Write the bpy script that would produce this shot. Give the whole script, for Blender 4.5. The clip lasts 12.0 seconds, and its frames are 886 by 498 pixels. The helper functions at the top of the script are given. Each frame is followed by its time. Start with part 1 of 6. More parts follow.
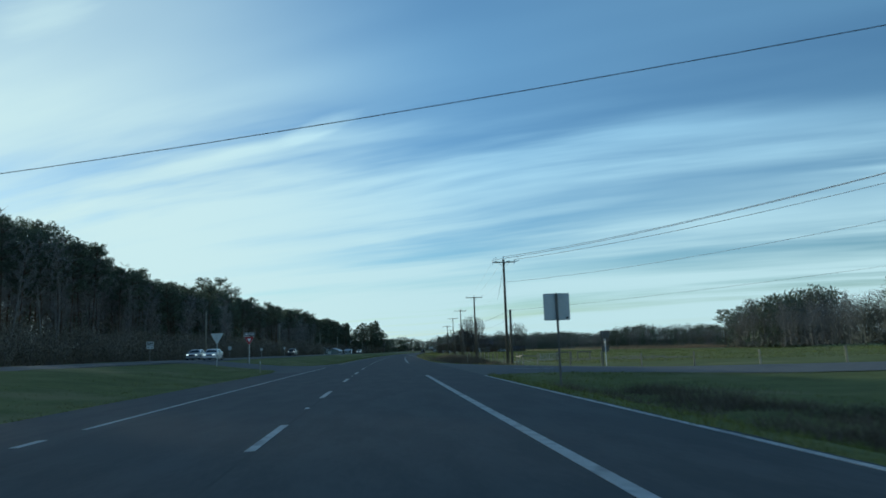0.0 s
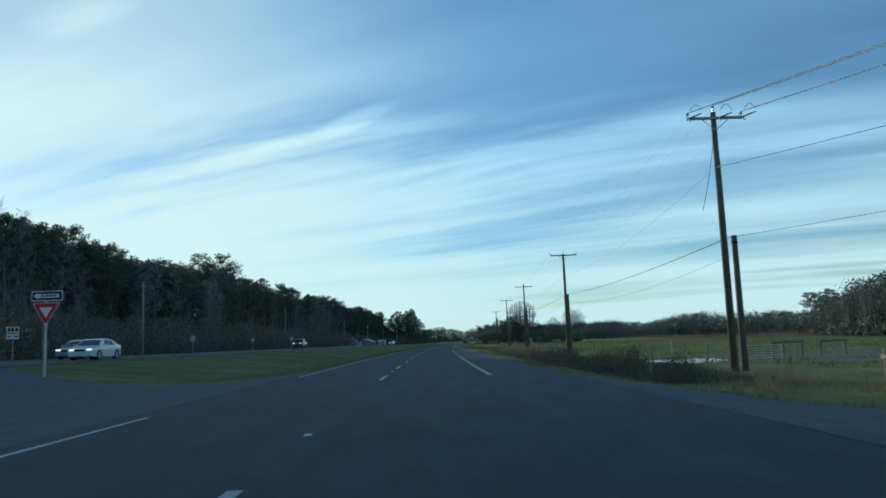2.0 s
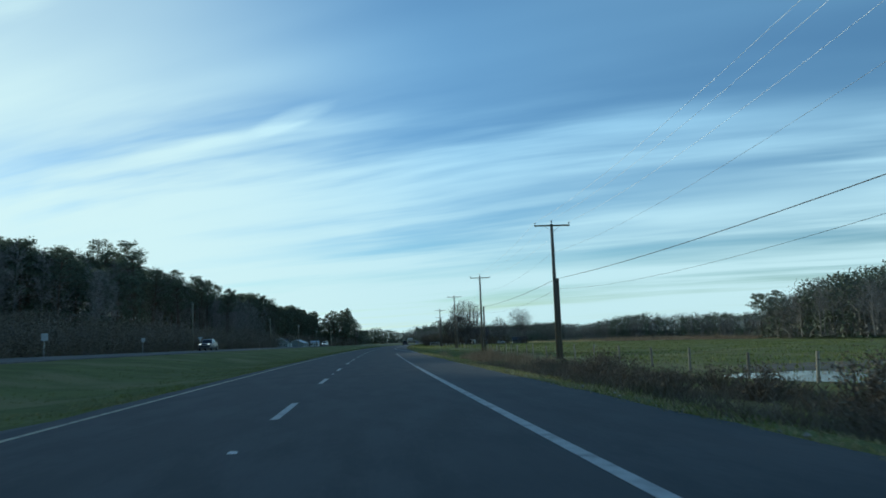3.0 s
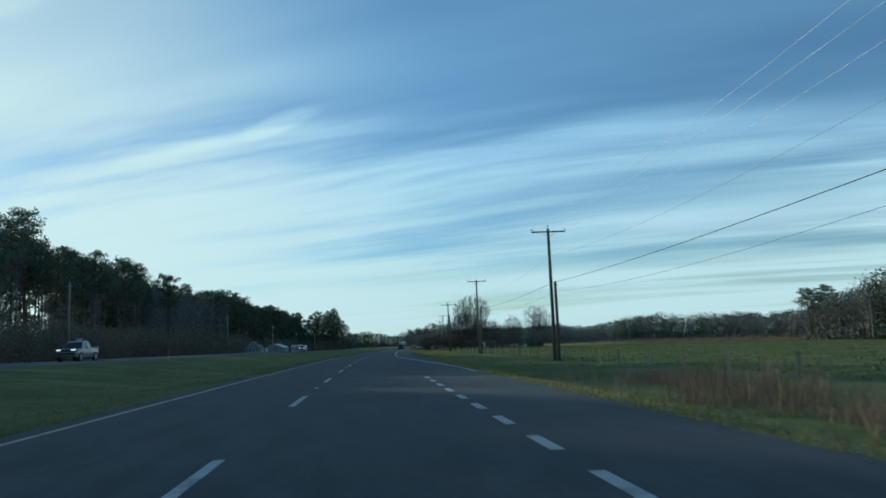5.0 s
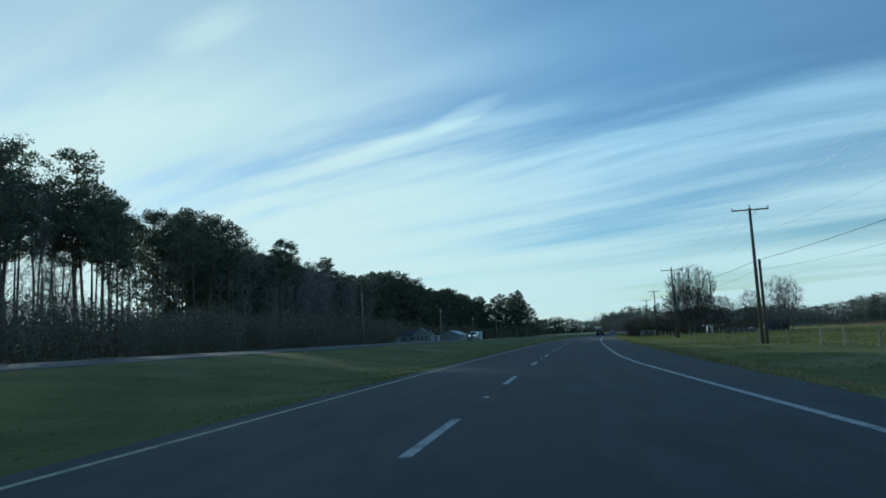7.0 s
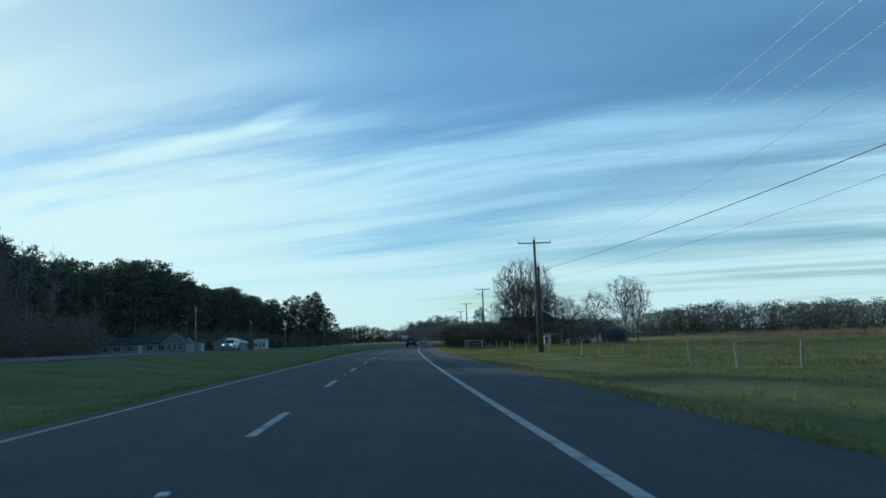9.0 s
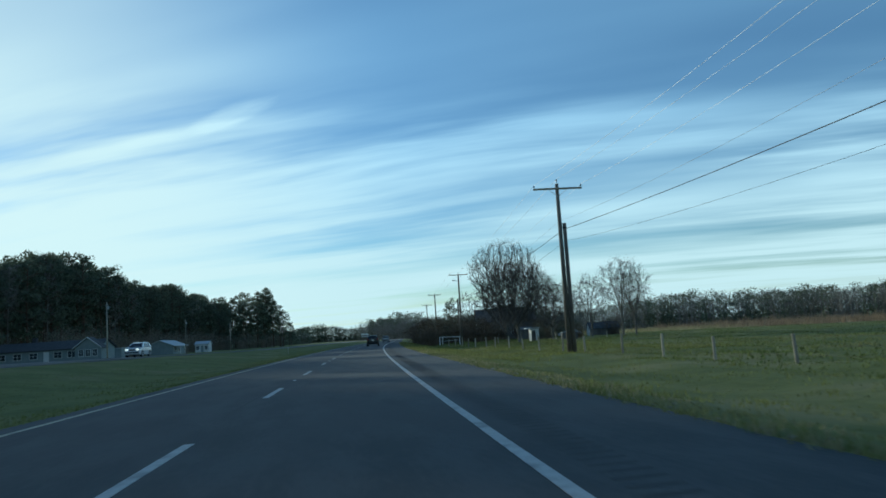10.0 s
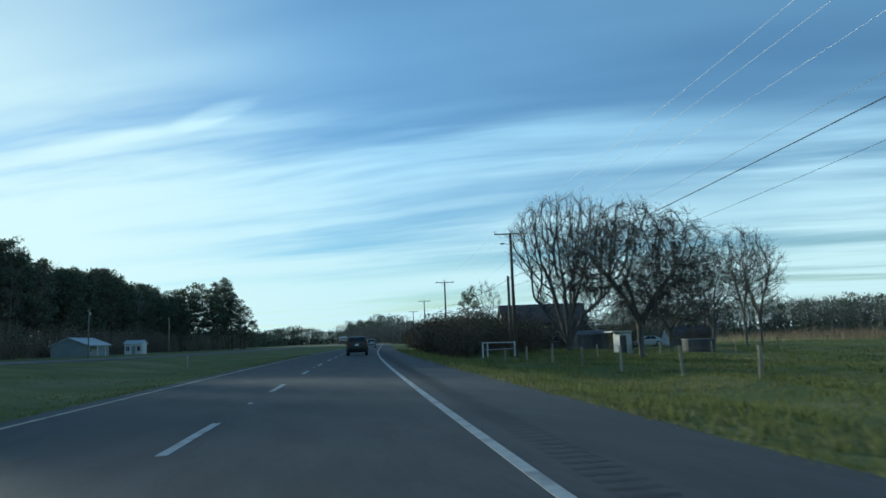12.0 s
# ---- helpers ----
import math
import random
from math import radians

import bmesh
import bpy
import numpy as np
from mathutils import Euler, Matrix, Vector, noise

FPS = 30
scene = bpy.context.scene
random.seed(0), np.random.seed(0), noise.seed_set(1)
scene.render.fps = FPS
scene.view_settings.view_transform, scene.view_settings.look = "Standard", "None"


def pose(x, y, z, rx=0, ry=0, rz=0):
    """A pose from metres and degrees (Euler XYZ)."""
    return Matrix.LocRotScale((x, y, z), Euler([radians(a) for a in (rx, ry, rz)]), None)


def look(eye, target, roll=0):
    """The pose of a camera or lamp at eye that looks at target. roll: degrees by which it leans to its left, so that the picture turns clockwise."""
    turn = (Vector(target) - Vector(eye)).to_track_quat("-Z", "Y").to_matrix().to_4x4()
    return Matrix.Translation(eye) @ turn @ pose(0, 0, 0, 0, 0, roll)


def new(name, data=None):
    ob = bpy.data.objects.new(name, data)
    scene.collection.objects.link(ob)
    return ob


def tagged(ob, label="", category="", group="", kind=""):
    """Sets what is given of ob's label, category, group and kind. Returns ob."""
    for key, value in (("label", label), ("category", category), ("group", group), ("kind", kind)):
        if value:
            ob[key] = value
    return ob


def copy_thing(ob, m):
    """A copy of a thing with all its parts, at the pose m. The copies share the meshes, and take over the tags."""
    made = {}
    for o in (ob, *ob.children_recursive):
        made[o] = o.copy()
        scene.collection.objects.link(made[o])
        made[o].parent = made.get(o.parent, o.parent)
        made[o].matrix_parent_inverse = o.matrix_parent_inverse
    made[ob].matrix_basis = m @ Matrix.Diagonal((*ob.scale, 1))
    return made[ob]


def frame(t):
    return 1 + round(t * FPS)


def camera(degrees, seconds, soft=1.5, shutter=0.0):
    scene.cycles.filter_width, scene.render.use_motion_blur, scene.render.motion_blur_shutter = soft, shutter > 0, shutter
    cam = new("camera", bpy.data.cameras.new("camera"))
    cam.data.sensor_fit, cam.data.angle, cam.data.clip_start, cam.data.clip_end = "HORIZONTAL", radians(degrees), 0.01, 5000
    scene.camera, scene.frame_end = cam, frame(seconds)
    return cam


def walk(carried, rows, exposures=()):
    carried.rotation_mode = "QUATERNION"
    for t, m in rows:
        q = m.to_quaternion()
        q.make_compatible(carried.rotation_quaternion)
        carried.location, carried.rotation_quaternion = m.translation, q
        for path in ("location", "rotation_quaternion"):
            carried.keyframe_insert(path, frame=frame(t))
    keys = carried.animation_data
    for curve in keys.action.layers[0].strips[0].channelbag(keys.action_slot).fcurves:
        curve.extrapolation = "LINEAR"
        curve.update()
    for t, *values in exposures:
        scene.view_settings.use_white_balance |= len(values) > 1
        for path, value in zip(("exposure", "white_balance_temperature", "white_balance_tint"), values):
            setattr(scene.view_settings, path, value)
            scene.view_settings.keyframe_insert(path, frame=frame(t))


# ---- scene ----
cam = camera(61.5, 12.0, 1.6, 0.12)
PATH = [
    (0.0, pose(-0.275, -0.000, 1.149, 97.71, 2.00, -4.72)),
    (0.5, pose(-0.220, 12.164, 1.149, 96.47, 2.71, -1.34)),
    (1.0, pose(-0.193, 24.027, 1.149, 96.46, 2.07, -0.09)),
    (1.5, pose(-0.041, 37.293, 1.149, 97.29, 2.61, -0.77)),
    (2.0, pose(0.001, 49.150, 1.149, 97.11, 2.25, -1.91)),
    (2.5, pose(-0.027, 60.356, 1.149, 96.37, 1.69, -3.00)),
    (3.0, pose(0.250, 71.907, 1.149, 97.04, 2.05, -6.76)),
    (3.2, pose(0.341, 76.856, 1.149, 97.29, 1.88, -9.12)),
    (4.8, pose(1.320, 116.441, 1.149, 97.46, 2.58, -9.07)),
    (5.0, pose(1.630, 121.731, 1.149, 97.29, 2.31, -7.53)),
    (5.5, pose(2.053, 133.947, 1.149, 96.88, 2.23, -3.86)),
    (6.0, pose(2.680, 146.914, 1.149, 96.71, 2.83, 1.75)),
    (6.5, pose(3.181, 160.095, 1.149, 96.81, 2.88, 6.63)),
    (6.7, pose(3.415, 165.196, 1.149, 96.99, 3.01, 7.68)),
    (8.3, pose(5.599, 206.003, 1.149, 96.22, 1.51, -3.49)),
    (8.5, pose(5.913, 211.104, 1.149, 96.45, 1.49, -4.90)),
    (9.0, pose(6.843, 223.634, 1.149, 96.92, 2.27, -7.77)),
    (9.5, pose(7.785, 236.159, 1.149, 96.74, 2.84, -10.52)),
    (10.0, pose(8.885, 248.589, 1.149, 96.54, 3.58, -10.84)),
    (10.5, pose(9.868, 260.701, 1.149, 96.41, 3.37, -9.67)),
    (11.0, pose(11.001, 273.934, 1.149, 96.26, 2.85, -10.00)),
    (11.5, pose(12.173, 286.882, 1.149, 96.45, 1.81, -14.33)),
    (12.0, pose(13.223, 299.660, 1.149, 96.91, 2.15, -12.49)),
]
walk(cam, PATH, [(0.0, -0.1, 5600, -8.0), (1.0, 0.0, 5600, -8.0), (2.5, 0.03, 5600, -8.0), (5.0, -0.1, 5600, -8.0), (6.5, -0.1, 5600, -8.0), (8.5, 0.02, 5600, -8.0), (10.0, 0.05, 5600, -8.0), (12.0, 0.12, 5600, -8.0)])

# ---- sky and sun ----
SUN_AZIMUTH, SUN_HEIGHT = radians(36), radians(10.8)   # turned left from the road's direction
STREAKS = radians(62)
SUN_DIR = Vector((-math.sin(SUN_AZIMUTH) * math.cos(SUN_HEIGHT), math.cos(SUN_AZIMUTH) * math.cos(SUN_HEIGHT), math.sin(SUN_HEIGHT)))


class Net:
    """Short hand for a node tree."""

    def __init__(self, tree):
        self.tree = tree

    def node(self, kind, *first, **inputs):
        n = self.tree.nodes.new("ShaderNode" + kind)
        for i, value in enumerate(first):
            self.put(n, str(i), value)
        for key, value in inputs.items():
            self.put(n, key.replace("_", " "), value)
        return n

    def put(self, n, key, value):
        socket = n.inputs[int(key)] if key.isdigit() else n.inputs[key]
        if isinstance(value, bpy.types.NodeSocket):
            self.tree.links.new(value, socket)
        else:
            socket.default_value = value

    def math(self, op, a, b=0.0, clamp=False):
        n = self.tree.nodes.new("ShaderNodeMath")
        n.operation, n.use_clamp = op, clamp
        self.put(n, "0", a), self.put(n, "1", b)
        return n.outputs[0]

    def noise(self, vector, scale, detail=3.0, rough=0.55):
        n = self.node("TexNoise", Vector=vector, Scale=scale, Detail=detail, Roughness=rough)
        return n.outputs["Fac"]

    def ramp(self, value, a, b, c=0.0, d=1.0):
        n = self.node("MapRange", Value=value, From_Min=a, From_Max=b, To_Min=c, To_Max=d)
        n.interpolation_type = "SMOOTHSTEP"
        return n.outputs[0]

    def mix(self, fac, a, b, blend="MIX"):
        n = self.tree.nodes.new("ShaderNodeMix")
        n.data_type, n.blend_type = "RGBA", blend
        for socket, value in ((n.inputs[0], fac), (n.inputs[6], a), (n.inputs[7], b)):
            if isinstance(value, bpy.types.NodeSocket):
                self.tree.links.new(value, socket)
            elif isinstance(value, tuple):
                socket.default_value = (*value[:3], 1)
            else:
                socket.default_value = value
        return n.outputs[2]


def make_sky():
    world = bpy.data.worlds.new("sky")
    scene.world = world
    world.use_nodes = True
    net = Net(world.node_tree)
    back = world.node_tree.nodes["Background"]
    sky = net.tree.nodes.new("ShaderNodeTexSky")
    sky.sky_type, sky.sun_disc = "NISHITA", False
    sky.sun_elevation, sky.sun_rotation = SUN_HEIGHT, -SUN_AZIMUTH
    sky.air_density, sky.dust_density, sky.ozone_density = 1.0, 0.1, 2.2
    way = net.node("TexCoord").outputs["Generated"]
    part = net.node("SeparateXYZ", Vector=way)
    x, y, z = part.outputs
    # thin high cloud: a flat layer, drawn out in long streaks that run towards the sun's side of the horizon
    low = net.math("ADD", net.math("MAXIMUM", z, 0.0), 0.075)
    u, v = net.math("DIVIDE", x, low), net.math("DIVIDE", y, low)
    ca, sa = math.cos(STREAKS), math.sin(STREAKS)
    along = net.math("SUBTRACT", net.math("MULTIPLY", v, ca), net.math("MULTIPLY", u, sa))
    across = net.math("ADD", net.math("MULTIPLY", u, ca), net.math("MULTIPLY", v, sa))
    flat = net.node("CombineXYZ", X=along, Y=across, Z=0.0).outputs[0]
    warp = net.math("MULTIPLY", net.math("SUBTRACT", net.noise(net.node("Mapping", Vector=flat, Scale=(0.5, 1.0, 1.0)).outputs[0], 0.45, 2.0), 0.5), 0.75)
    bent = net.math("ADD", across, warp)

    def fibres(squeeze, scale, detail, rough, seed):
        m = net.node("CombineXYZ", X=net.math("MULTIPLY", along, squeeze), Y=bent, Z=seed).outputs[0]
        return net.math("SUBTRACT", net.noise(m, scale, detail, rough), 0.5)

    broad, streak, fine = fibres(0.45, 0.5, 2.5, 0.5, 1.3), fibres(0.28, 1.0, 3.5, 0.5, 4.1), fibres(0.22, 2.3, 4.5, 0.58, 7.7)
    towards = net.node("VectorMath", way, tuple(SUN_DIR))
    towards.operation = "DOT_PRODUCT"
    near_sun = net.ramp(towards.outputs["Value"], 0.7, 1.0)
    lower = net.ramp(z, 0.40, 0.03)
    patchy = net.ramp(net.noise(net.node("Mapping", Vector=flat, Scale=(0.5, 1.0, 1.0), Location=(7, 2, 0)).outputs[0], 0.6, 2.0), 0.36, 0.62, 0.1, 1.0)
    cover = net.math("ADD", net.math("MULTIPLY", streak, 2.3), net.math("MULTIPLY", net.math("MULTIPLY", fine, patchy), 2.7))
    cover = net.math("MULTIPLY", cover, net.ramp(z, 0.42, 0.2, 0.3, 1.0))
    cover = net.math("ADD", cover, net.math("MULTIPLY", broad, 0.8))
    cover = net.math("ADD", cover, net.math("ADD", net.math("ADD", net.math("MULTIPLY", lower, 0.6), net.math("MULTIPLY", net.ramp(z, 0.16, 0.0), 0.3)), net.math("MULTIPLY", near_sun, 0.45)))
    cloud = net.ramp(net.math("SUBTRACT", cover, 0.11), -0.25, 0.95, 0.04, 0.97)

    # bright wisps
    def wisp(x0, z0, slope, long, thick, seed):
        dx = net.math("SUBTRACT", x, x0)
        dz = net.math("SUBTRACT", net.math("SUBTRACT", z, z0), net.math("MULTIPLY", dx, slope))
        fray = net.node("CombineXYZ", X=net.math("MULTIPLY", dx, 9.0), Y=net.math("MULTIPLY", dz, 46.0), Z=seed).outputs[0]
        fray = net.math("MULTIPLY", net.math("SUBTRACT", net.noise(fray, 1.6, 4.0), 0.5), 2.4)
        spot = net.math("ADD", net.math("POWER", net.math("DIVIDE", net.math("ABSOLUTE", dx), long), 2.0), net.math("POWER", net.math("DIVIDE", net.math("ABSOLUTE", dz), thick), 2.0))
        return net.math("MULTIPLY", net.ramp(net.math("ADD", spot, fray), 2.0, -0.4), net.ramp(y, 0.5, 0.7))

    for x0, z0, slope, long, thick, amount, seed in ((-0.075, 0.292, 0.36, 0.046, 0.012, 0.34, 2.0), (-0.375, 0.395, 0.42, 0.05, 0.018, 0.2, 5.0), (-0.13, 0.272, 0.25, 0.07, 0.008, 0.12, 8.0)):
        cloud = net.math("ADD", cloud, net.math("MULTIPLY", wisp(x0, z0, slope, long, thick, seed), amount), True)
    glow = net.mix(near_sun, net.mix(lower, (3.95, 6.3, 8.6), (6.15, 7.2, 7.35)), (7.2, 7.9, 7.7))
    clear = net.mix(1.0, sky.outputs[0], (0.87, 0.96, 1.12), "MULTIPLY")
    painted = net.mix(cloud, clear, glow)
    net.tree.links.new(painted, back.inputs[0])
    back.inputs[1].default_value = 0.11


make_sky()
sun = new("sun", bpy.data.lights.new("sun", "SUN"))
sun.data.energy, sun.data.angle, sun.data.color = 2.85, radians(0.8), (1.0, 0.9, 0.74)
sun.matrix_world = look(SUN_DIR * 300, (0, 0, 0))

# ---- materials ----


def material(name, colours, rough=0.85, scale=3.0, bump=0.0, metal=0.0, fine=0.0, island=0.0, per_object=0.0, spec=0.3, stretch=(1, 1, 1), translucent=0.0):
    """A surface whose colour wanders between the given ones at a broad and a fine scale."""
    m = bpy.data.materials.new(name)
    m.use_nodes = True
    net = Net(m.node_tree)
    shader = m.node_tree.nodes["Principled BSDF"]
    place = net.node("TexCoord").outputs["Object"]
    place = net.node("Mapping", Vector=place, Scale=stretch).outputs[0]
    broad = net.noise(place, scale, 4.0)
    grain = net.noise(place, scale * 9.0, 3.0)
    blend = net.math("ADD", net.math("MULTIPLY", broad, 0.65), net.math("MULTIPLY", grain, 0.35))
    colour = net.mix(net.ramp(blend, 0.38, 0.62), colours[0], colours[1])
    if len(colours) > 2:
        other = net.noise(place, scale * 0.37, 3.0)
        colour = net.mix(net.ramp(other, 0.5, 0.68), colour, colours[2])
    if island:
        pick = net.node("NewGeometry").outputs["Random Per Island"]
        colour = net.mix(1.0, colour, net.mix(pick, (1 - island,) * 3, (1 + island,) * 3), "MULTIPLY")
    if per_object:
        pick = net.node("ObjectInfo").outputs["Random"]
        colour = net.mix(1.0, colour, net.mix(pick, (1 - per_object,) * 3, (1 + per_object,) * 3), "MULTIPLY")
    net.put(shader, "Base Color", colour)
    net.put(shader, "Roughness", net.math("ADD", net.math("MULTIPLY", grain, 0.16), rough - 0.08, True))
    shader.inputs["Metallic"].default_value = metal
    shader.inputs["Specular IOR Level"].default_value = spec
    if bump:
        height = net.math("ADD", net.math("MULTIPLY", broad, 0.5), grain)
        net.put(shader, "Normal", net.node("Bump", Height=height, Strength=bump, Distance=fine or 0.02).outputs[0])
    if translucent:
        thin = net.node("BsdfTranslucent", Color=colour)
        both = net.node("MixShader", translucent, shader.outputs[0], thin.outputs[0])
        net.tree.links.new(both.outputs[0], m.node_tree.nodes["Material Output"].inputs[0])
    return m


ASPHALT = material("asphalt", [(0.047, 0.056, 0.063), (0.072, 0.081, 0.088), (0.058, 0.066, 0.073)], 0.88, 1.6, 0.35, fine=0.01, spec=0.38, stretch=(1, 0.25, 1))
WORN_ASPHALT = material("worn_asphalt", [(0.078, 0.087, 0.094), (0.108, 0.117, 0.123), (0.09, 0.099, 0.106)], 0.88, 1.6, 0.35, fine=0.01, spec=0.38)
OLD_ASPHALT = material("old_asphalt", [(0.13, 0.13, 0.125), (0.17, 0.168, 0.16), (0.11, 0.11, 0.108)], 0.92, 1.4, 0.3, fine=0.01)
PAINT = material("road_paint", [(0.54, 0.55, 0.54), (0.44, 0.45, 0.44), (0.3, 0.3, 0.3)], 0.75, 5.0, 0.2, fine=0.004)
YELLOW_PAINT = material("worn_cream_paint", [(0.5, 0.47, 0.36), (0.42, 0.4, 0.31), (0.28, 0.27, 0.23)], 0.78, 5.0, 0.2, fine=0.004)
# tar of the seams, and groove shade as colour on the rumble strip
TAR_GROOVE_SHADE = material("tar_and_groove_shade", [(0.04, 0.047, 0.053), (0.053, 0.06, 0.066)], 0.88, 4.0, spec=0.4)
GRASS = material("grass", [(0.12, 0.138, 0.046), (0.175, 0.19, 0.066), (0.22, 0.21, 0.095)], 0.95, 0.35, 0.9, fine=0.06, spec=0.1)
BLADES = material("grass_blades", [(0.168, 0.184, 0.057), (0.23, 0.24, 0.08), (0.28, 0.26, 0.12)], 0.8, 0.4, island=0.35, spec=0.2, translucent=0.4)
PASTURE = material("pasture_blades", [(0.125, 0.155, 0.05), (0.18, 0.2, 0.068), (0.22, 0.215, 0.09)], 0.8, 0.25, island=0.35, spec=0.2, translucent=0.4)
STRAW = material("straw", [(0.34, 0.29, 0.16), (0.42, 0.36, 0.21), (0.24, 0.24, 0.1)], 0.85, 0.5, island=0.3, spec=0.15, translucent=0.3)
SEDGE = material("dry_sedge", [(0.3, 0.205, 0.13), (0.4, 0.29, 0.19), (0.24, 0.18, 0.11)], 0.85, 0.6, island=0.3, spec=0.15)
BRAMBLE = material("bramble_stems", [(0.14, 0.115, 0.085), (0.2, 0.16, 0.12), (0.11, 0.11, 0.07)], 0.9, 0.8, island=0.35, spec=0.15)
NEEDLES = material("pine_needles", [(0.105, 0.125, 0.085), (0.135, 0.155, 0.105)], 0.7, 0.5, island=0.35, per_object=0.15, spec=0.35, translucent=0.35)
LEAVES = material("evergreen_leaves", [(0.085, 0.09, 0.062), (0.115, 0.12, 0.08), (0.14, 0.12, 0.09)], 0.7, 0.5, island=0.35, per_object=0.2, spec=0.35, translucent=0.35)
RUSSET = material("russet_leaves", [(0.13, 0.092, 0.065), (0.1, 0.082, 0.056), (0.16, 0.11, 0.075)], 0.85, 0.5, island=0.3, per_object=0.2, spec=0.15)
BARK = material("grey_bark", [(0.12, 0.108, 0.095), (0.18, 0.165, 0.145), (0.1, 0.09, 0.08)], 0.92, 1.5, 0.6, fine=0.03, per_object=0.15, spec=0.15, stretch=(1, 1, 0.3))
PINE_BARK = material("pine_bark", [(0.1, 0.07, 0.05), (0.15, 0.105, 0.075), (0.07, 0.055, 0.045)], 0.92, 1.5, 0.6, fine=0.03, per_object=0.15, spec=0.15, stretch=(1, 1, 0.3))
TWIGS = material("twigs", [(0.08, 0.072, 0.066), (0.11, 0.1, 0.092)], 0.9, 0.8, island=0.2, per_object=0.15, spec=0.15)
WOOD_BARK = material("pale_grey_bark", [(0.2, 0.18, 0.165), (0.27, 0.245, 0.225), (0.16, 0.15, 0.135)], 0.92, 1.5, 0.4, fine=0.03, per_object=0.2, spec=0.15, stretch=(1, 1, 0.3))
WOOD_TWIGS = material("grey_twigs", [(0.22, 0.2, 0.185), (0.29, 0.26, 0.24)], 0.9, 0.8, island=0.25, per_object=0.2, spec=0.15)
SCRUB = material("grey_scrub", [(0.2, 0.17, 0.13), (0.26, 0.22, 0.17), (0.16, 0.155, 0.105)], 0.9, 0.3, island=0.35, spec=0.15)
FAR_WOOD = material("far_wood", [(0.2, 0.185, 0.165), (0.25, 0.225, 0.2), (0.165, 0.165, 0.135)], 0.95, 0.05, island=0.14, spec=0.1)
FAR_PINE = material("far_pine", [(0.125, 0.14, 0.098), (0.155, 0.17, 0.118)], 0.95, 0.08, island=0.14, spec=0.1)
POLE_WOOD = material("treated_pole_wood", [(0.12, 0.1, 0.082), (0.17, 0.145, 0.12), (0.09, 0.078, 0.066)], 0.85, 2.0, 0.4, fine=0.01, per_object=0.15, stretch=(1, 1, 0.12))
GREY_WOOD = material("weathered_wood", [(0.31, 0.27, 0.21), (0.4, 0.35, 0.27), (0.23, 0.2, 0.16)], 0.9, 3.0, 0.4, fine=0.006, per_object=0.25, stretch=(1, 1, 0.2))
STEEL = material("galvanised_steel", [(0.45, 0.46, 0.47), (0.55, 0.56, 0.57)], 0.45, 4.0, metal=0.9)
WIRE = material("bare_aluminium_wire", [(0.42, 0.45, 0.48), (0.48, 0.5, 0.53)], 0.85, 4.0, spec=0.1)
BRIGHT_WIRE = material("new_aluminium_wire", [(0.8, 0.81, 0.82), (0.88, 0.88, 0.89)], 0.68, 4.0, metal=0.5)
# bare wire with its bright glint put into a near-white, translucent colour
GLINT_WIRE = material("glint_white_wire", [(0.88, 0.89, 0.9), (0.93, 0.93, 0.94)], 0.45, 4.0, spec=0.5, translucent=0.55)
TRIM_RUST = material("rusty_wire", [(0.1, 0.075, 0.055), (0.15, 0.11, 0.08)], 0.8, 4.0)
CABLE = material("black_cable", [(0.02, 0.02, 0.022), (0.03, 0.03, 0.03)], 0.6, 4.0)
PORCELAIN = material("grey_porcelain", [(0.35, 0.38, 0.42), (0.45, 0.47, 0.5)], 0.2, 5.0, spec=0.5)
SIGN_BACK = material("dull_aluminium", [(0.5, 0.52, 0.53), (0.58, 0.59, 0.6), (0.44, 0.46, 0.47)], 0.55, 2.0, metal=0.15)
SIGN_WHITE = material("sign_white", [(0.75, 0.75, 0.74), (0.68, 0.68, 0.67)], 0.5, 3.0)
SIGN_RED = material("sign_red", [(0.5, 0.03, 0.035), (0.42, 0.03, 0.03)], 0.5, 3.0)
SIGN_BLACK = material("sign_black", [(0.015, 0.015, 0.016), (0.025, 0.025, 0.026)], 0.5, 3.0)
SIDING = material("grey_siding", [(0.24, 0.28, 0.28), (0.29, 0.33, 0.33)], 0.7, 1.0)
WHITE_WALL = material("white_siding", [(0.72, 0.72, 0.7), (0.62, 0.62, 0.6), (0.52, 0.52, 0.5)], 0.7, 1.0)
ROOFING = material("dark_shingle", [(0.07, 0.07, 0.075), (0.1, 0.1, 0.105)], 0.9, 1.5, 0.4, fine=0.02)
RUSTY_ROOF = material("rusty_roof", [(0.12, 0.095, 0.08), (0.17, 0.13, 0.105), (0.09, 0.08, 0.075)], 0.85, 0.9, 0.3, fine=0.02)
PALE_ROOF = material("pale_metal_roof", [(0.5, 0.54, 0.58), (0.42, 0.45, 0.48)], 0.45, 0.8)
BARN_WOOD = material("barn_boards", [(0.14, 0.13, 0.12), (0.2, 0.19, 0.175), (0.1, 0.09, 0.085)], 0.9, 0.8, stretch=(1, 1, 0.2))
RUBBER = material("tyre_rubber", [(0.015, 0.015, 0.015), (0.025, 0.025, 0.025)], 0.85, 6.0)
TRIM_BLACK = material("black_trim", [(0.015, 0.015, 0.017), (0.02, 0.02, 0.022)], 0.5, 6.0)
PALE_STONE = material("pale_stone", [(0.26, 0.25, 0.22), (0.36, 0.34, 0.3), (0.2, 0.19, 0.16)], 0.9, 3.0, island=0.3)
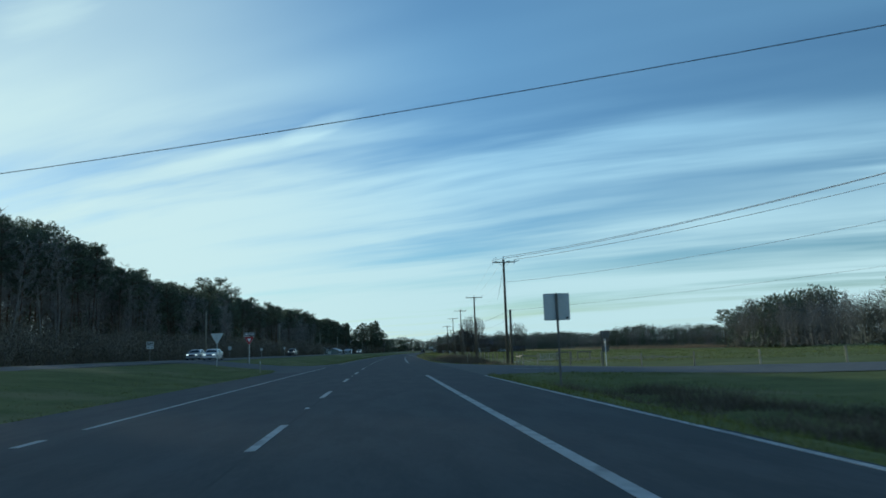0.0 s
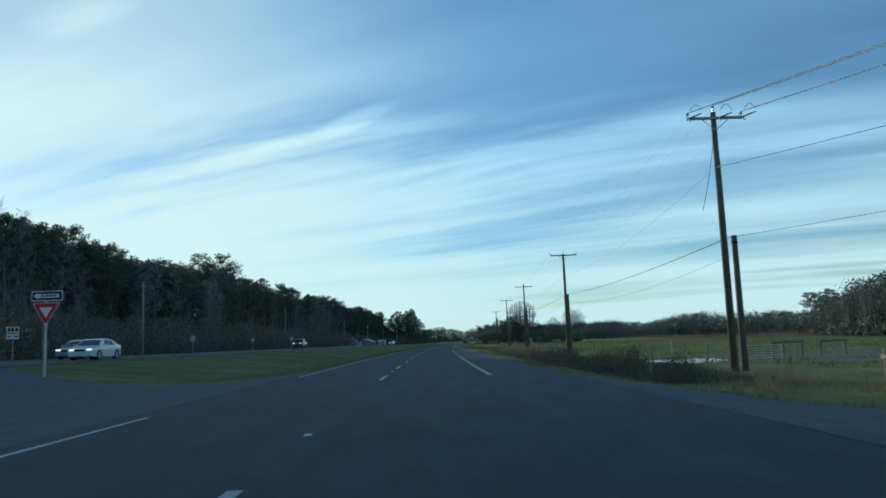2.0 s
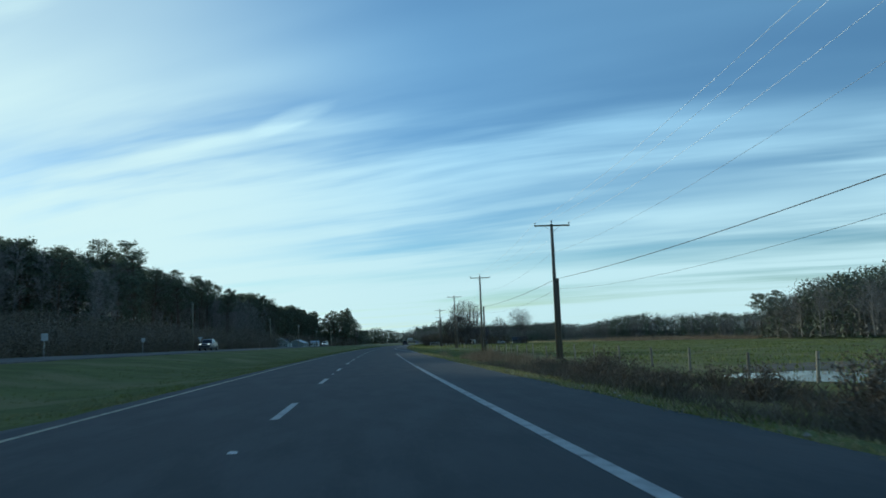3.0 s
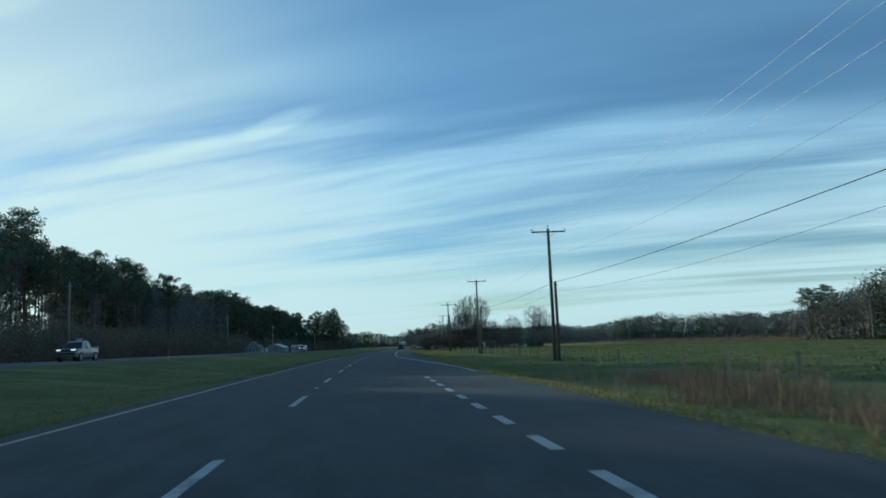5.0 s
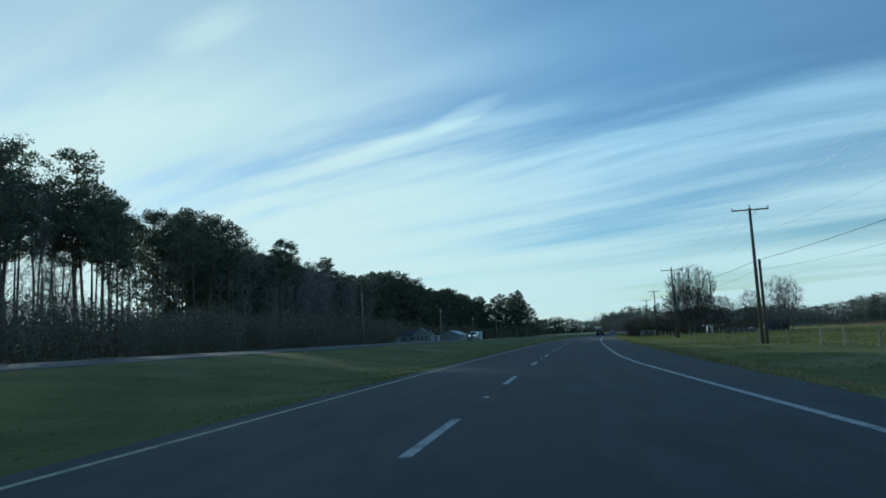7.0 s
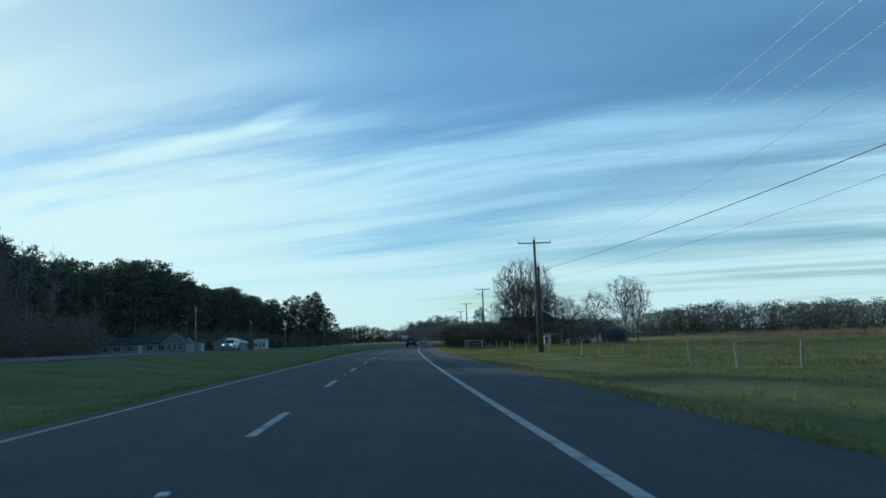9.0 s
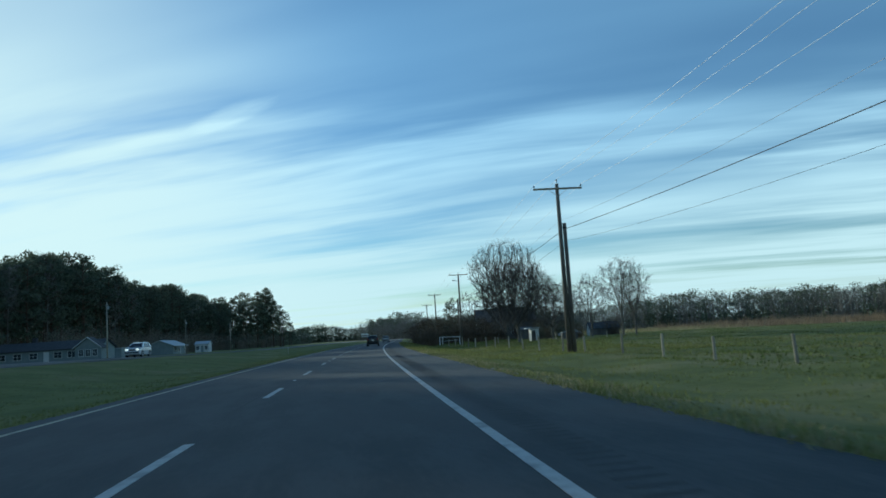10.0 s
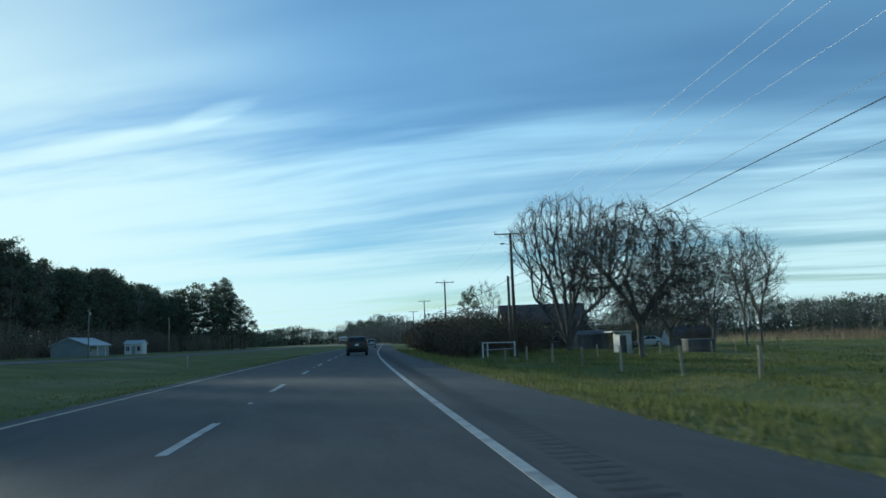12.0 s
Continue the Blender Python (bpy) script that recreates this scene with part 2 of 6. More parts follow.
GRAVEL = material("grey_dirt", [(0.11, 0.1, 0.08), (0.15, 0.14, 0.11), (0.09, 0.1, 0.055)], 0.95, 1.2, 0.6, fine=0.03)


def car_paint(name, a, b):
    m = material(name, [a, b], 0.28, 2.0, spec=0.5)
    m.node_tree.nodes["Principled BSDF"].inputs["Coat Weight"].default_value = 0.6
    return m


BLACK_PAINT = car_paint("black_car_paint", (0.012, 0.013, 0.015), (0.016, 0.017, 0.02))
WHITE_PAINT = car_paint("white_car_paint", (0.72, 0.73, 0.74), (0.66, 0.67, 0.68))
SILVER_PAINT = car_paint("silver_car_paint", (0.42, 0.44, 0.46), (0.36, 0.38, 0.4))
GREY_PAINT = car_paint("grey_car_paint", (0.2, 0.21, 0.22), (0.16, 0.17, 0.18))
GLASS = material("dark_car_glass", [(0.012, 0.015, 0.018), (0.016, 0.02, 0.022)], 0.08, 1.0, spec=0.7)
WINDOW = material("window_glass", [(0.03, 0.035, 0.04), (0.05, 0.055, 0.06)], 0.1, 1.0, spec=0.7)
RED_LENS = material("red_lens", [(0.28, 0.01, 0.012), (0.22, 0.01, 0.01)], 0.2, 4.0, spec=0.6)
CHROME = material("chrome", [(0.6, 0.61, 0.62), (0.68, 0.68, 0.69)], 0.15, 4.0, metal=1.0)


def lamp_material(name, colour, power):
    m = bpy.data.materials.new(name)
    m.use_nodes = True
    shader = m.node_tree.nodes["Principled BSDF"]
    shader.inputs["Base Color"].default_value = (*colour, 1)
    shader.inputs["Emission Color"].default_value = (*colour, 1)
    shader.inputs["Emission Strength"].default_value = power
    return m


HEADLAMP = lamp_material("lit_headlamp", (1.0, 0.97, 0.88), 0.9)
CLEAR_LENS = material("clear_lens", [(0.6, 0.62, 0.64), (0.7, 0.7, 0.72)], 0.1, 4.0, spec=0.7)


def make_water():
    m = bpy.data.materials.new("standing_water")
    m.use_nodes = True
    net = Net(m.node_tree)
    shader = m.node_tree.nodes["Principled BSDF"]
    shader.inputs["Base Color"].default_value = (0.03, 0.032, 0.028, 1)
    shader.inputs["Roughness"].default_value = 0.16
    ripple = net.noise(net.node("TexCoord").outputs["Object"], 6.0, 2.0)
    net.put(shader, "Normal", net.node("Bump", Height=ripple, Strength=0.12, Distance=0.01).outputs[0])
    return m


WATER = make_water()

# ---- the road's line and the lie of the land ----
BEND, TWIST = 1.15413e-4, 9.91734e-8


def lateral(y):
    """How far the road has swung to the right at the station y."""
    if y <= 0:
        return 0.0
    if y <= 400:
        return BEND * y * y + TWIST * y ** 3
    return BEND * 160000 + TWIST * 6.4e7 + (2 * BEND * 400 + 3 * TWIST * 160000) * (y - 400)


def heading(y):
    return math.degrees(math.atan((lateral(y + 0.5) - lateral(y - 0.5))))


def at(off, y, z=0.0):
    return Vector((off + lateral(y), y, z))


def smooth(a, b, v):
    t = min(1.0, max(0.0, (v - a) / (b - a)))
    return t * t * (3 - 2 * t)


def lerp_table(table, v):
    xs, ys = zip(*table)
    return float(np.interp(v, xs, ys))


LEFT_RISE = [(-600, 2.5), (-200, 2.0), (-70, 1.3), (-40, 0.95), (-34, 0.85), (-31, 0.98), (-21.3, 0.78), (-18.5, 0.66), (-15, 0.34), (-12, -0.08), (-10, -0.22), (-8, -0.14), (-6, -0.02)]
RIGHT_FALL = [(4.1, -0.02), (5, -0.12), (6.8, -0.52), (8.5, -0.55), (11, -0.56), (16, -0.62), (30, -0.72), (100, -1.0), (200, -1.6), (600, -2.2)]
NEAR_CORNER = [(4.1, 31.6), (4.6, 33.2), (5.9, 34.9), (8.8, 36), (14, 34), (40, 24), (200, -40)]
FAR_CORNER = [(4.1, 74), (4.5, 67), (5.2, 63), (6.2, 59.5), (7.4, 57), (9, 54.5), (12, 51), (16, 47.6), (24, 43), (40, 36), (200, -28)]
SOUTH_NOSE = [(-21.4, 72.5), (-17, 68.5), (-13.7, 64), (-11, 61.5), (-8.8, 58.5), (-8.2, 55), (-7.9, 50)]
NORTH_NOSE = [(-21.4, 86), (-17.5, 80.5), (-14, 77), (-11.5, 75), (-9.5, 74.8), (-8, 76.5), (-6.6, 81), (-6, 86)]


def left_level(y):
    return 1.0 - 0.72 * smooth(290, 440, y)


def opposite(off, y):
    """The far carriageway, which leans a little towards the median."""
    return (0.8 + 0.2 * (-21.3 - off) / 9.7) * left_level(y)


def pavement(off, y):
    """The height of whatever is paved at this place, or None."""
    if -6.0 <= off <= 4.1:
        return 0.0
    if -31 <= off <= -21.3:
        return opposite(off, y)
    if off > 4.1 and lerp_table(NEAR_CORNER, off) < y < lerp_table(FAR_CORNER, off) and off < 200:
        return max(-0.4, -0.03 * (off - 4.1))
    if -7.9 <= off < -6 and y < 55:
        return 0.0
    if -21.3 < off < -6 and lerp_table(SOUTH_NOSE, off) < y < lerp_table(NORTH_NOSE, off):
        return 0.78 * smooth(-7, -20, off)
    return None


def ground_height(off, y):
    paved = pavement(off, y)
    if paved is not None:
        if off > 4.1:
            return paved - 0.012 - 0.09 * smooth(0, 3, min(abs(y - lerp_table(NEAR_CORNER, off)), abs(y - lerp_table(FAR_CORNER, off))))
        if -21.3 < off < -8:
            return paved - 0.012 - 0.09 * smooth(0, 3, min(abs(y - lerp_table(SOUTH_NOSE, off)), abs(y - lerp_table(NORTH_NOSE, off))))
        return paved - 0.1
    if off < 0:
        z = lerp_table(LEFT_RISE, off)
        if off < -9:
            z = z * left_level(y) if z > 0 else z
        if 40 < y < 95 and -21.3 < off < -6:
            over = 0.78 * smooth(-7, -20, off) - 0.012
            gap = min(abs(y - lerp_table(SOUTH_NOSE, off)), abs(y - lerp_table(NORTH_NOSE, off)))
            z = z + (over - z) * (1 - smooth(0, 9, gap))
    else:
        z = lerp_table(RIGHT_FALL, off)
        z -= 0.0125 * max(0.0, min(off, 220) - 16) * smooth(90, 280, y)
        if off < 9:
            z *= 1 - 0.3 * smooth(230, 290, y) * smooth(9, 7, off)
        if 15 < y < 85 and off < 40:
            over = max(-0.4, -0.03 * (off - 4.1)) - 0.012
            gap = min(abs(y - lerp_table(NEAR_CORNER, off)), abs(y - lerp_table(FAR_CORNER, off)))
            z = z + (over - z) * (1 - smooth(0, 8, gap))
    dent = math.exp(-(((off - 17) / 4.0) ** 2 + ((y - 101) / 7.0) ** 2))
    rough = noise.noise(Vector((off * 0.35, y * 0.35, 3.0))) * 0.05 + noise.noise(Vector((off * 0.06, y * 0.06, 9.0))) * 0.12 * smooth(8, 25, abs(off))
    if off > 5:
        rough += noise.noise(Vector((off * 0.28, y * 0.13, 21.0))) * 0.27 * smooth(6, 11, off) * smooth(120, 150, y)
    edge = min(1.0, abs(off - 4.1) * 0.8 if off > 0 else abs(off + 6) * 0.8)
    return z - 0.3 * dent + rough * edge


# ---- building helpers ----


def mesh_object(name, verts, faces, mat, parent=None, label="", smooth_shade=False, kind=""):
    me = bpy.data.meshes.new(name)
    me.from_pydata(verts, [], faces)
    me.materials.append(mat)
    if smooth_shade:
        me.polygons.foreach_set("use_smooth", [True] * len(me.polygons))
    me.update()
    ob = new(name, me)
    ob.parent = parent
    if label or kind:
        tagged(ob, label, kind=kind)
    return ob


def part(name, bm, mat, parent=None, label="", smooth_shade=False):
    me = bpy.data.meshes.new(name)
    bm.to_mesh(me)
    bm.free()
    me.materials.append(mat)
    if smooth_shade:
        me.polygons.foreach_set("use_smooth", [True] * len(me.polygons))
    ob = new(name, me)
    ob.parent = parent
    if label:
        tagged(ob, label)
    return ob


def thing(name, m, label, category, group="", kind=""):
    ob = new(name)
    ob.empty_display_size = 0.2
    ob.matrix_basis = m
    return tagged(ob, label, category, group, kind)


def box(w, d, h, x=0, y=0, z=0, bevel=0.0, taper=1.0):
    """A box standing on z, centred on x and y, with softened edges."""
    bm = bmesh.new()
    bmesh.ops.create_cube(bm, size=1)
    for v in bm.verts:
        k = taper if v.co.z > 0 else 1.0
        v.co = Vector((v.co.x * w * k, v.co.y * d * k, (v.co.z + 0.5) * h))
    if bevel:
        bmesh.ops.bevel(bm, geom=list(bm.edges), offset=bevel, segments=2, affect="EDGES")
    bmesh.ops.translate(bm, verts=bm.verts, vec=(x, y, z))
    return bm


def rod(p0, p1, r0, r1=None, sides=10):
    bm = bmesh.new()
    p0, p1 = Vector(p0), Vector(p1)
    d = p1 - p0
    bmesh.ops.create_cone(bm, cap_ends=True, segments=sides, radius1=r0, radius2=r0 if r1 is None else r1, depth=d.length)
    bmesh.ops.transform(bm, matrix=Matrix.Translation((p0 + p1) / 2) @ d.to_track_quat("Z", "Y").to_matrix().to_4x4(), verts=bm.verts)
    return bm


def join(*bms):
    out = bmesh.new()
    for b in bms:
        me = bpy.data.meshes.new("tmp")
        b.to_mesh(me)
        b.free()
        out.from_mesh(me)
        bpy.data.meshes.remove(me)
    return out


def slab(points, thick):
    """A flat outline (x, z) given some thickness along y."""
    bm = bmesh.new()
    vs = [bm.verts.new((x, -thick / 2, z)) for x, z in points]
    f = bm.faces.new(vs)
    out = bmesh.ops.extrude_face_region(bm, geom=[f])
    bmesh.ops.translate(bm, verts=[v for v in out["geom"] if isinstance(v, bmesh.types.BMVert)], vec=(0, thick, 0))
    bmesh.ops.recalc_face_normals(bm, faces=bm.faces)
    return bm


class Soup:
    """Vertices and faces of many small pieces, for one mesh."""

    def __init__(self):
        self.v, self.f = [], []

    def limb(self, p0, p1, r0, r1, n=3):
        d = (p1 - p0)
        if d.length < 1e-6:
            return
        d = d.normalized()
        a = d.orthogonal().normalized()
        b = d.cross(a)
        i = len(self.v)
        for k in range(n):
            t = 2 * math.pi * k / n
            self.v.append(p0 + (a * math.cos(t) + b * math.sin(t)) * r0)
        if r1 <= 0:
            self.v.append(p1)
            self.f += [(i + k, i + (k + 1) % n, i + n) for k in range(n)]
        else:
            for k in range(n):
                t = 2 * math.pi * k / n
                self.v.append(p1 + (a * math.cos(t) + b * math.sin(t)) * r1)
            self.f += [(i + k, i + (k + 1) % n, i + n + (k + 1) % n, i + n + k) for k in range(n)]

    def tube(self, points, r, n=3):
        """One unbroken thin tube through the points."""
        i = len(self.v)
        for p in points:
            for k in range(n):
                t = 2 * math.pi * k / n
                self.v.append(p + Vector((math.cos(t) * r * 0.7, -math.cos(t) * r * 0.7, math.sin(t) * r)))
        for j in range(len(points) - 1):
            a = i + j * n
            self.f += [(a + k, a + (k + 1) % n, a + n + (k + 1) % n, a + n + k) for k in range(n)]

    def leaf(self, p, d, side, length, width):
        i = len(self.v)
        self.v += [p - side * width * 0.5, p + side * width * 0.5, p + d * length]
        self.f.append((i, i + 1, i + 2))

    def make(self, name, mat, parent=None, label="", smooth_shade=False, kind=""):
        return mesh_object(name, [tuple(v) for v in self.v], self.f, mat, parent, label, smooth_shade, kind)



def rand_dir(r):
    while True:
        v = Vector((r.uniform(-1, 1), r.uniform(-1, 1), r.uniform(-1, 1)))
        if 0.05 < v.length < 1:
            return v.normalized()


# ---- ground, roads, markings ----
def make_ground():
    offs = [-2500, -1200, -700, -450, -300, -220, -160, -120, -95, -80, -70, -62, -55, -50, -45, -41, -38, -36, -34, -32.5, -31.2, -31, -28, -26, -24, -21.3, -21, -20, -19, -18, -17, -16, -15, -14, -13, -12, -11, -10, -9, -8.4, -7.9, -7.6, -7.2, -6.8, -6.4, -6.05, -5.9, 4.0, 4.15, 4.5, 5, 5.5, 6, 6.6, 7.2, 8, 8.8, 9.6, 10.5, 11.5, 12.5, 13.5, 14.5, 15.5, 16.5, 18, 20, 22, 25, 28, 32, 37, 43, 50, 60, 75, 95, 120, 150, 190, 240, 300, 400, 600, 1000, 2000]
    ys = [-600, -300, -150, -80, -50] + [-35 + 5 * i for i in range(6)] + [-5 + 1.25 * i for i in range(100)] + [120 + 2.5 * i for i in range(120)] + [420 + 8 * i for i in range(24)] + [620, 680, 760, 860, 1000, 1200, 1500, 2000, 3000, 4500]
    verts = []
    for y in ys:
        for o in offs:
            p = at(o, y, ground_height(o, y))
            verts.append(tuple(p))
    n = len(offs)
    faces = [(j * n + i, j * n + i + 1, (j + 1) * n + i + 1, (j + 1) * n + i) for j in range(len(ys) - 1) for i in range(n - 1)]
    ob = mesh_object("ground", verts, faces, GRASS, None, "", True)
    tagged(ob, "mown winter grass with tan patches beside the highway", "ground", kind="structure")


def ribbon(name, o0, o1, y0, y1, step, z, thick, mat, parent=None, rise=None):
    """A strip that follows the road between two offsets; o0 and o1 may depend on the station."""
    n = max(1, int(math.ceil((y1 - y0) / step)))
    verts, faces = [], []
    for j in range(n + 1):
        y = y0 + (y1 - y0) * j / n
        a = o0(y) if callable(o0) else o0
        b = o1(y) if callable(o1) else o1
        for o, h in ((a, -thick), (a, 0), (b, 0), (b, -thick)):
            base = rise(o, y) if rise else 0.0
            verts.append(tuple(at(o, y, base + z + h)))
    for j in range(n):
        i = j * 4
        faces += [(i + k, i + k + 1, i + k + 5, i + k + 4) for k in range(3)]
    faces += [(3, 2, 1, 0), (n * 4, n * 4 + 1, n * 4 + 2, n * 4 + 3)]
    return mesh_object(name, verts, faces, mat, parent)


def patch(name, lo, hi, o0, o1, steps, mat):
    """Paving between two curves of stations over a range of offsets."""
    verts, faces = [], []
    m = 14
    for i in range(steps + 1):
        o = o0 + (o1 - o0) * (i / steps)
        for j in range(m + 1):
            y = lerp_table(lo, o) + (lerp_table(hi, o) - lerp_table(lo, o)) * j / m
            z = max(-0.4, -0.03 * (o - 4.1)) if o > 0 else 0.78 * smooth(-7, -20, o)
            verts.append(tuple(at(o, y, z + 0.002)))
    for i in range(steps):
        for j in range(m):
            a = i * (m + 1) + j
            faces.append((a, a + m + 1, a + m + 2, a + 1) if o1 > o0 else (a, a + 1, a + m + 2, a + m + 1))
    return mesh_object(name, verts, faces, mat)


LANE_LINE, LANE = -1.912, 3.598
EDGE_RIGHT, EDGE_LEFT = LANE_LINE + LANE, LANE_LINE - LANE + 0.1


def ragged(edge, amount, seed):
    return lambda y: edge + noise.noise(Vector((y * 0.5, seed, 0.0))) * amount + noise.noise(Vector((y * 2.1, seed, 5.0))) * amount * 0.5


def taper_line(y):
    return lerp_table([(150, 4.0), (158, 3.98), (164, 3.8), (170, 3.5), (180, 2.95), (190, 2.4), (200, 1.88), (208, EDGE_RIGHT), (900, EDGE_RIGHT)], y)


def make_roads():
    road = ribbon("road", ragged(-5.95, 0.1, 1.0), ragged(4.12, 0.12, 2.0), -160, 1300, 1.0, 0.0, 0.25, ASPHALT)
    tagged(road, "dark worn asphalt carriageway with two lanes and a shoulder", "road", kind="structure")
    turn = ribbon("turn_lane", ragged(-7.85, 0.08, 3.0), -5.8, -160, 54, 1.5, -0.003, 0.2, ASPHALT)
    tagged(turn, "dark asphalt left turn lane beside the median", "road", kind="structure")
    other = ribbon("road_opposite", -30.6, -21.5, -200, 1100, 3.0, 0.02, 0.25, OLD_ASPHALT, rise=opposite)
    tagged(other, "pale old asphalt carriageway beyond the grass median", "road", kind="structure")
    side = patch("side_road", NEAR_CORNER, FAR_CORNER, 4.0, 190.0, 120, WORN_ASPHALT)
    tagged(side, "asphalt side road meeting the highway", "road", kind="structure")
    cross = patch("median_crossing", SOUTH_NOSE, NORTH_NOSE, -5.9, -21.6, 40, WORN_ASPHALT)
    tagged(cross, "asphalt crossing through the grass median", "road", kind="structure")
    # broken lane line
    def dash(a, b, off, w=0.13, mat=PAINT):
        return ribbon("lane_dash", off - w / 2, off + w / 2, a, b, 1.7, 0.006, 0.006, mat, road)
    for k in range(-6, 75):
        if k == 5:
            continue
        y = 9.506 + 10.677 * k
        dash(y, y + 3.3, LANE_LINE)
    for k in range(16):
        y = 108.6 + 2.62 * k
        dash(y, y + 1.25, EDGE_RIGHT, 0.15)
    dash(11.1, 12.0, EDGE_LEFT)
    # solid lines
    def line(name, off, y0, y1, w, mat=PAINT):
        f = off if callable(off) else (lambda y: off)
        ribbon(name, lambda y: f(y) - w / 2, lambda y: f(y) + w / 2, y0, y1, 1.5, 0.006, 0.006, mat, road)
    line("edge_line", EDGE_RIGHT, -160, 35.3, 0.16)
    line("edge_line", EDGE_RIGHT, 74.0, 107.5, 0.16)
    line("edge_line", taper_line, 152, 1000, 0.135)
    line("edge_line", 4.0, -120, 31.8, 0.1)
    line("edge_line", EDGE_LEFT, 13.6, 63.0, 0.1)
    line("edge_line", EDGE_LEFT, 78.5, 1000, 0.11, YELLOW_PAINT)
    ribbon("stop_line", 7.3, 9.7, 44.0, 44.3, 0.3, 0.012, 0.006, PAINT, side, rise=lambda o, y: -0.03 * (o - 4.1))
    # tar seams along and across
    seam = Soup()
    for off, y0, y1 in ((LANE_LINE - 0.25, 62, 72), (LANE_LINE + 0.05, -20, 40), (LANE_LINE - 0.2, 262, 275), (1.1, 60, 76)):
        y = y0
        while y < y1:
            a, b = off + noise.noise(Vector((y, 1, 0))) * 0.06, off + noise.noise(Vector((y + 1, 1, 0))) * 0.06
            i = len(seam.v)
            seam.v += [at(a - 0.02, y, 0.003), at(a + 0.025, y, 0.003), at(b + 0.025, y + 1, 0.003), at(b - 0.02, y + 1, 0.003)]
            seam.f.append((i, i + 1, i + 2, i + 3))
            y += 1
    seam.make("tar_seam", TAR_GROOVE_SHADE, road)
    # rumble strip: flat bars just above the shoulder, groove shade put into their colour
    rumble = Soup()
    y = 250.0
    while y < 420:
        i = len(rumble.v)
        rumble.v += [at(2.05, y, 0.003), at(2.5, y, 0.003), at(2.5, y + 0.1, 0.003), at(2.05, y + 0.1, 0.003)]
        rumble.f.append((i, i + 1, i + 2, i + 3))
        y += 0.3
    rumble.make("rumble_strip", TAR_GROOVE_SHADE, road)
    # reflector studs in every gap
    for k in range(-2, 42):
        y = 9.506 + 10.677 * k + 7.0
        if k % 2 == 0:
            p = at(LANE_LINE, y, 0.0)
            part("road_stud", box(0.11, 0.1, 0.018, p.x, p.y, p.z, 0.004, 0.7), SIGN_WHITE, road)


make_ground()
make_roads()

# ---- utility poles and wires ----
# offset, station, height of top, height of arm, half arm, stub pole beside it (side, along, height) or None
POLES = [
    (36.0, 27.0, 11.4, 10.8, 1.3, None),
    (12.61, 80.75, 11.08, 10.47, 1.19, (0.5, 0.1, 5.25)),
    (14.03, 129.56, 10.46, 10.01, 1.39, (0.3, 0.25, 5.8)),
    (15.09, 184.67, 11.16, 10.56, 1.46, (0.42, 0.2, 6.2)),
    (15.03, 239.65, 11.43, 10.96, 1.48, (0.42, 0.2, 6.65)),
    (13.45, 294.79, 10.89, 10.23, 1.58, (0.27, -0.15, 7.9)),
    (13.85, 363.02, 10.7, 10.29, 1.43, (-0.25, 0.8, 6.6)),
    (12.46, 415.0, 10.5, 10.1, 1.4, None),
    (12.2, 470.0, 10.5, 10.1, 1.4, None),
    (12.0, 530.0, 10.5, 10.1, 1.4, None),
    (12.0, 590.0, 10.5, 10.1, 1.4, None),
    (12.0, 655.0, 10.5, 10.1, 1.4, None),
]


CABLE_HEIGHT = [5.6, 5.15, 5.75, 6.1, 6.55, 7.5, 6.5, 6.3, 6.3, 6.3, 6.3, 6.3]


def insulator(parent, x, z, y=0.0):
    pin = part("insulator", join(rod((x, y, z), (x, y, z + 0.1), 0.012, sides=6), rod((x, y, z + 0.08), (x, y, z + 0.13), 0.055, 0.075), rod((x, y, z + 0.13), (x, y, z + 0.2), 0.06, 0.03)), PORCELAIN, parent)
    return pin


def utility_pole(off, y, top, arm, half, stub, label):
    foot = ground_height(off, y)
    p = thing("utility_pole", Matrix.Translation(at(off, y, foot)) @ pose(0, 0, 0, 0, 0, -heading(y)), label, "utility pole", "poles along the road")
    h, a = top - foot, arm - foot
    pole_top = h - 0.32
    part("shaft", rod((0, 0, -0.3), (0, 0, pole_top), 0.17, 0.115, 14), POLE_WOOD, p, smooth_shade=True)
    part("crossarm", box(2 * half + 0.1, 0.1, 0.12, 0, -0.14, a - 0.06, 0.008), GREY_WOOD, p)
    for s in (-1, 1):
        part("brace", join(rod((s * 0.62, -0.2, a - 0.05), (0, -0.16, a - 0.55), 0.016, sides=6)), STEEL, p)
        insulator(p, s * half, a + 0.06, -0.14)
    part("bracket", box(0.07, 0.05, 0.5, 0, 0, pole_top - 0.2, 0.004), STEEL, p)
    insulator(p, 0, pole_top + 0.12)
    part("ground_wire", join(*[rod((0.12, -0.1 - 0.0 * i, 0.2 + i * 1.5), (0.1, -0.1, 0.2 + (i + 1) * 1.5), 0.006, sides=5) for i in range(int(a / 1.5) - 1)]), CABLE, p)
    return p, foot


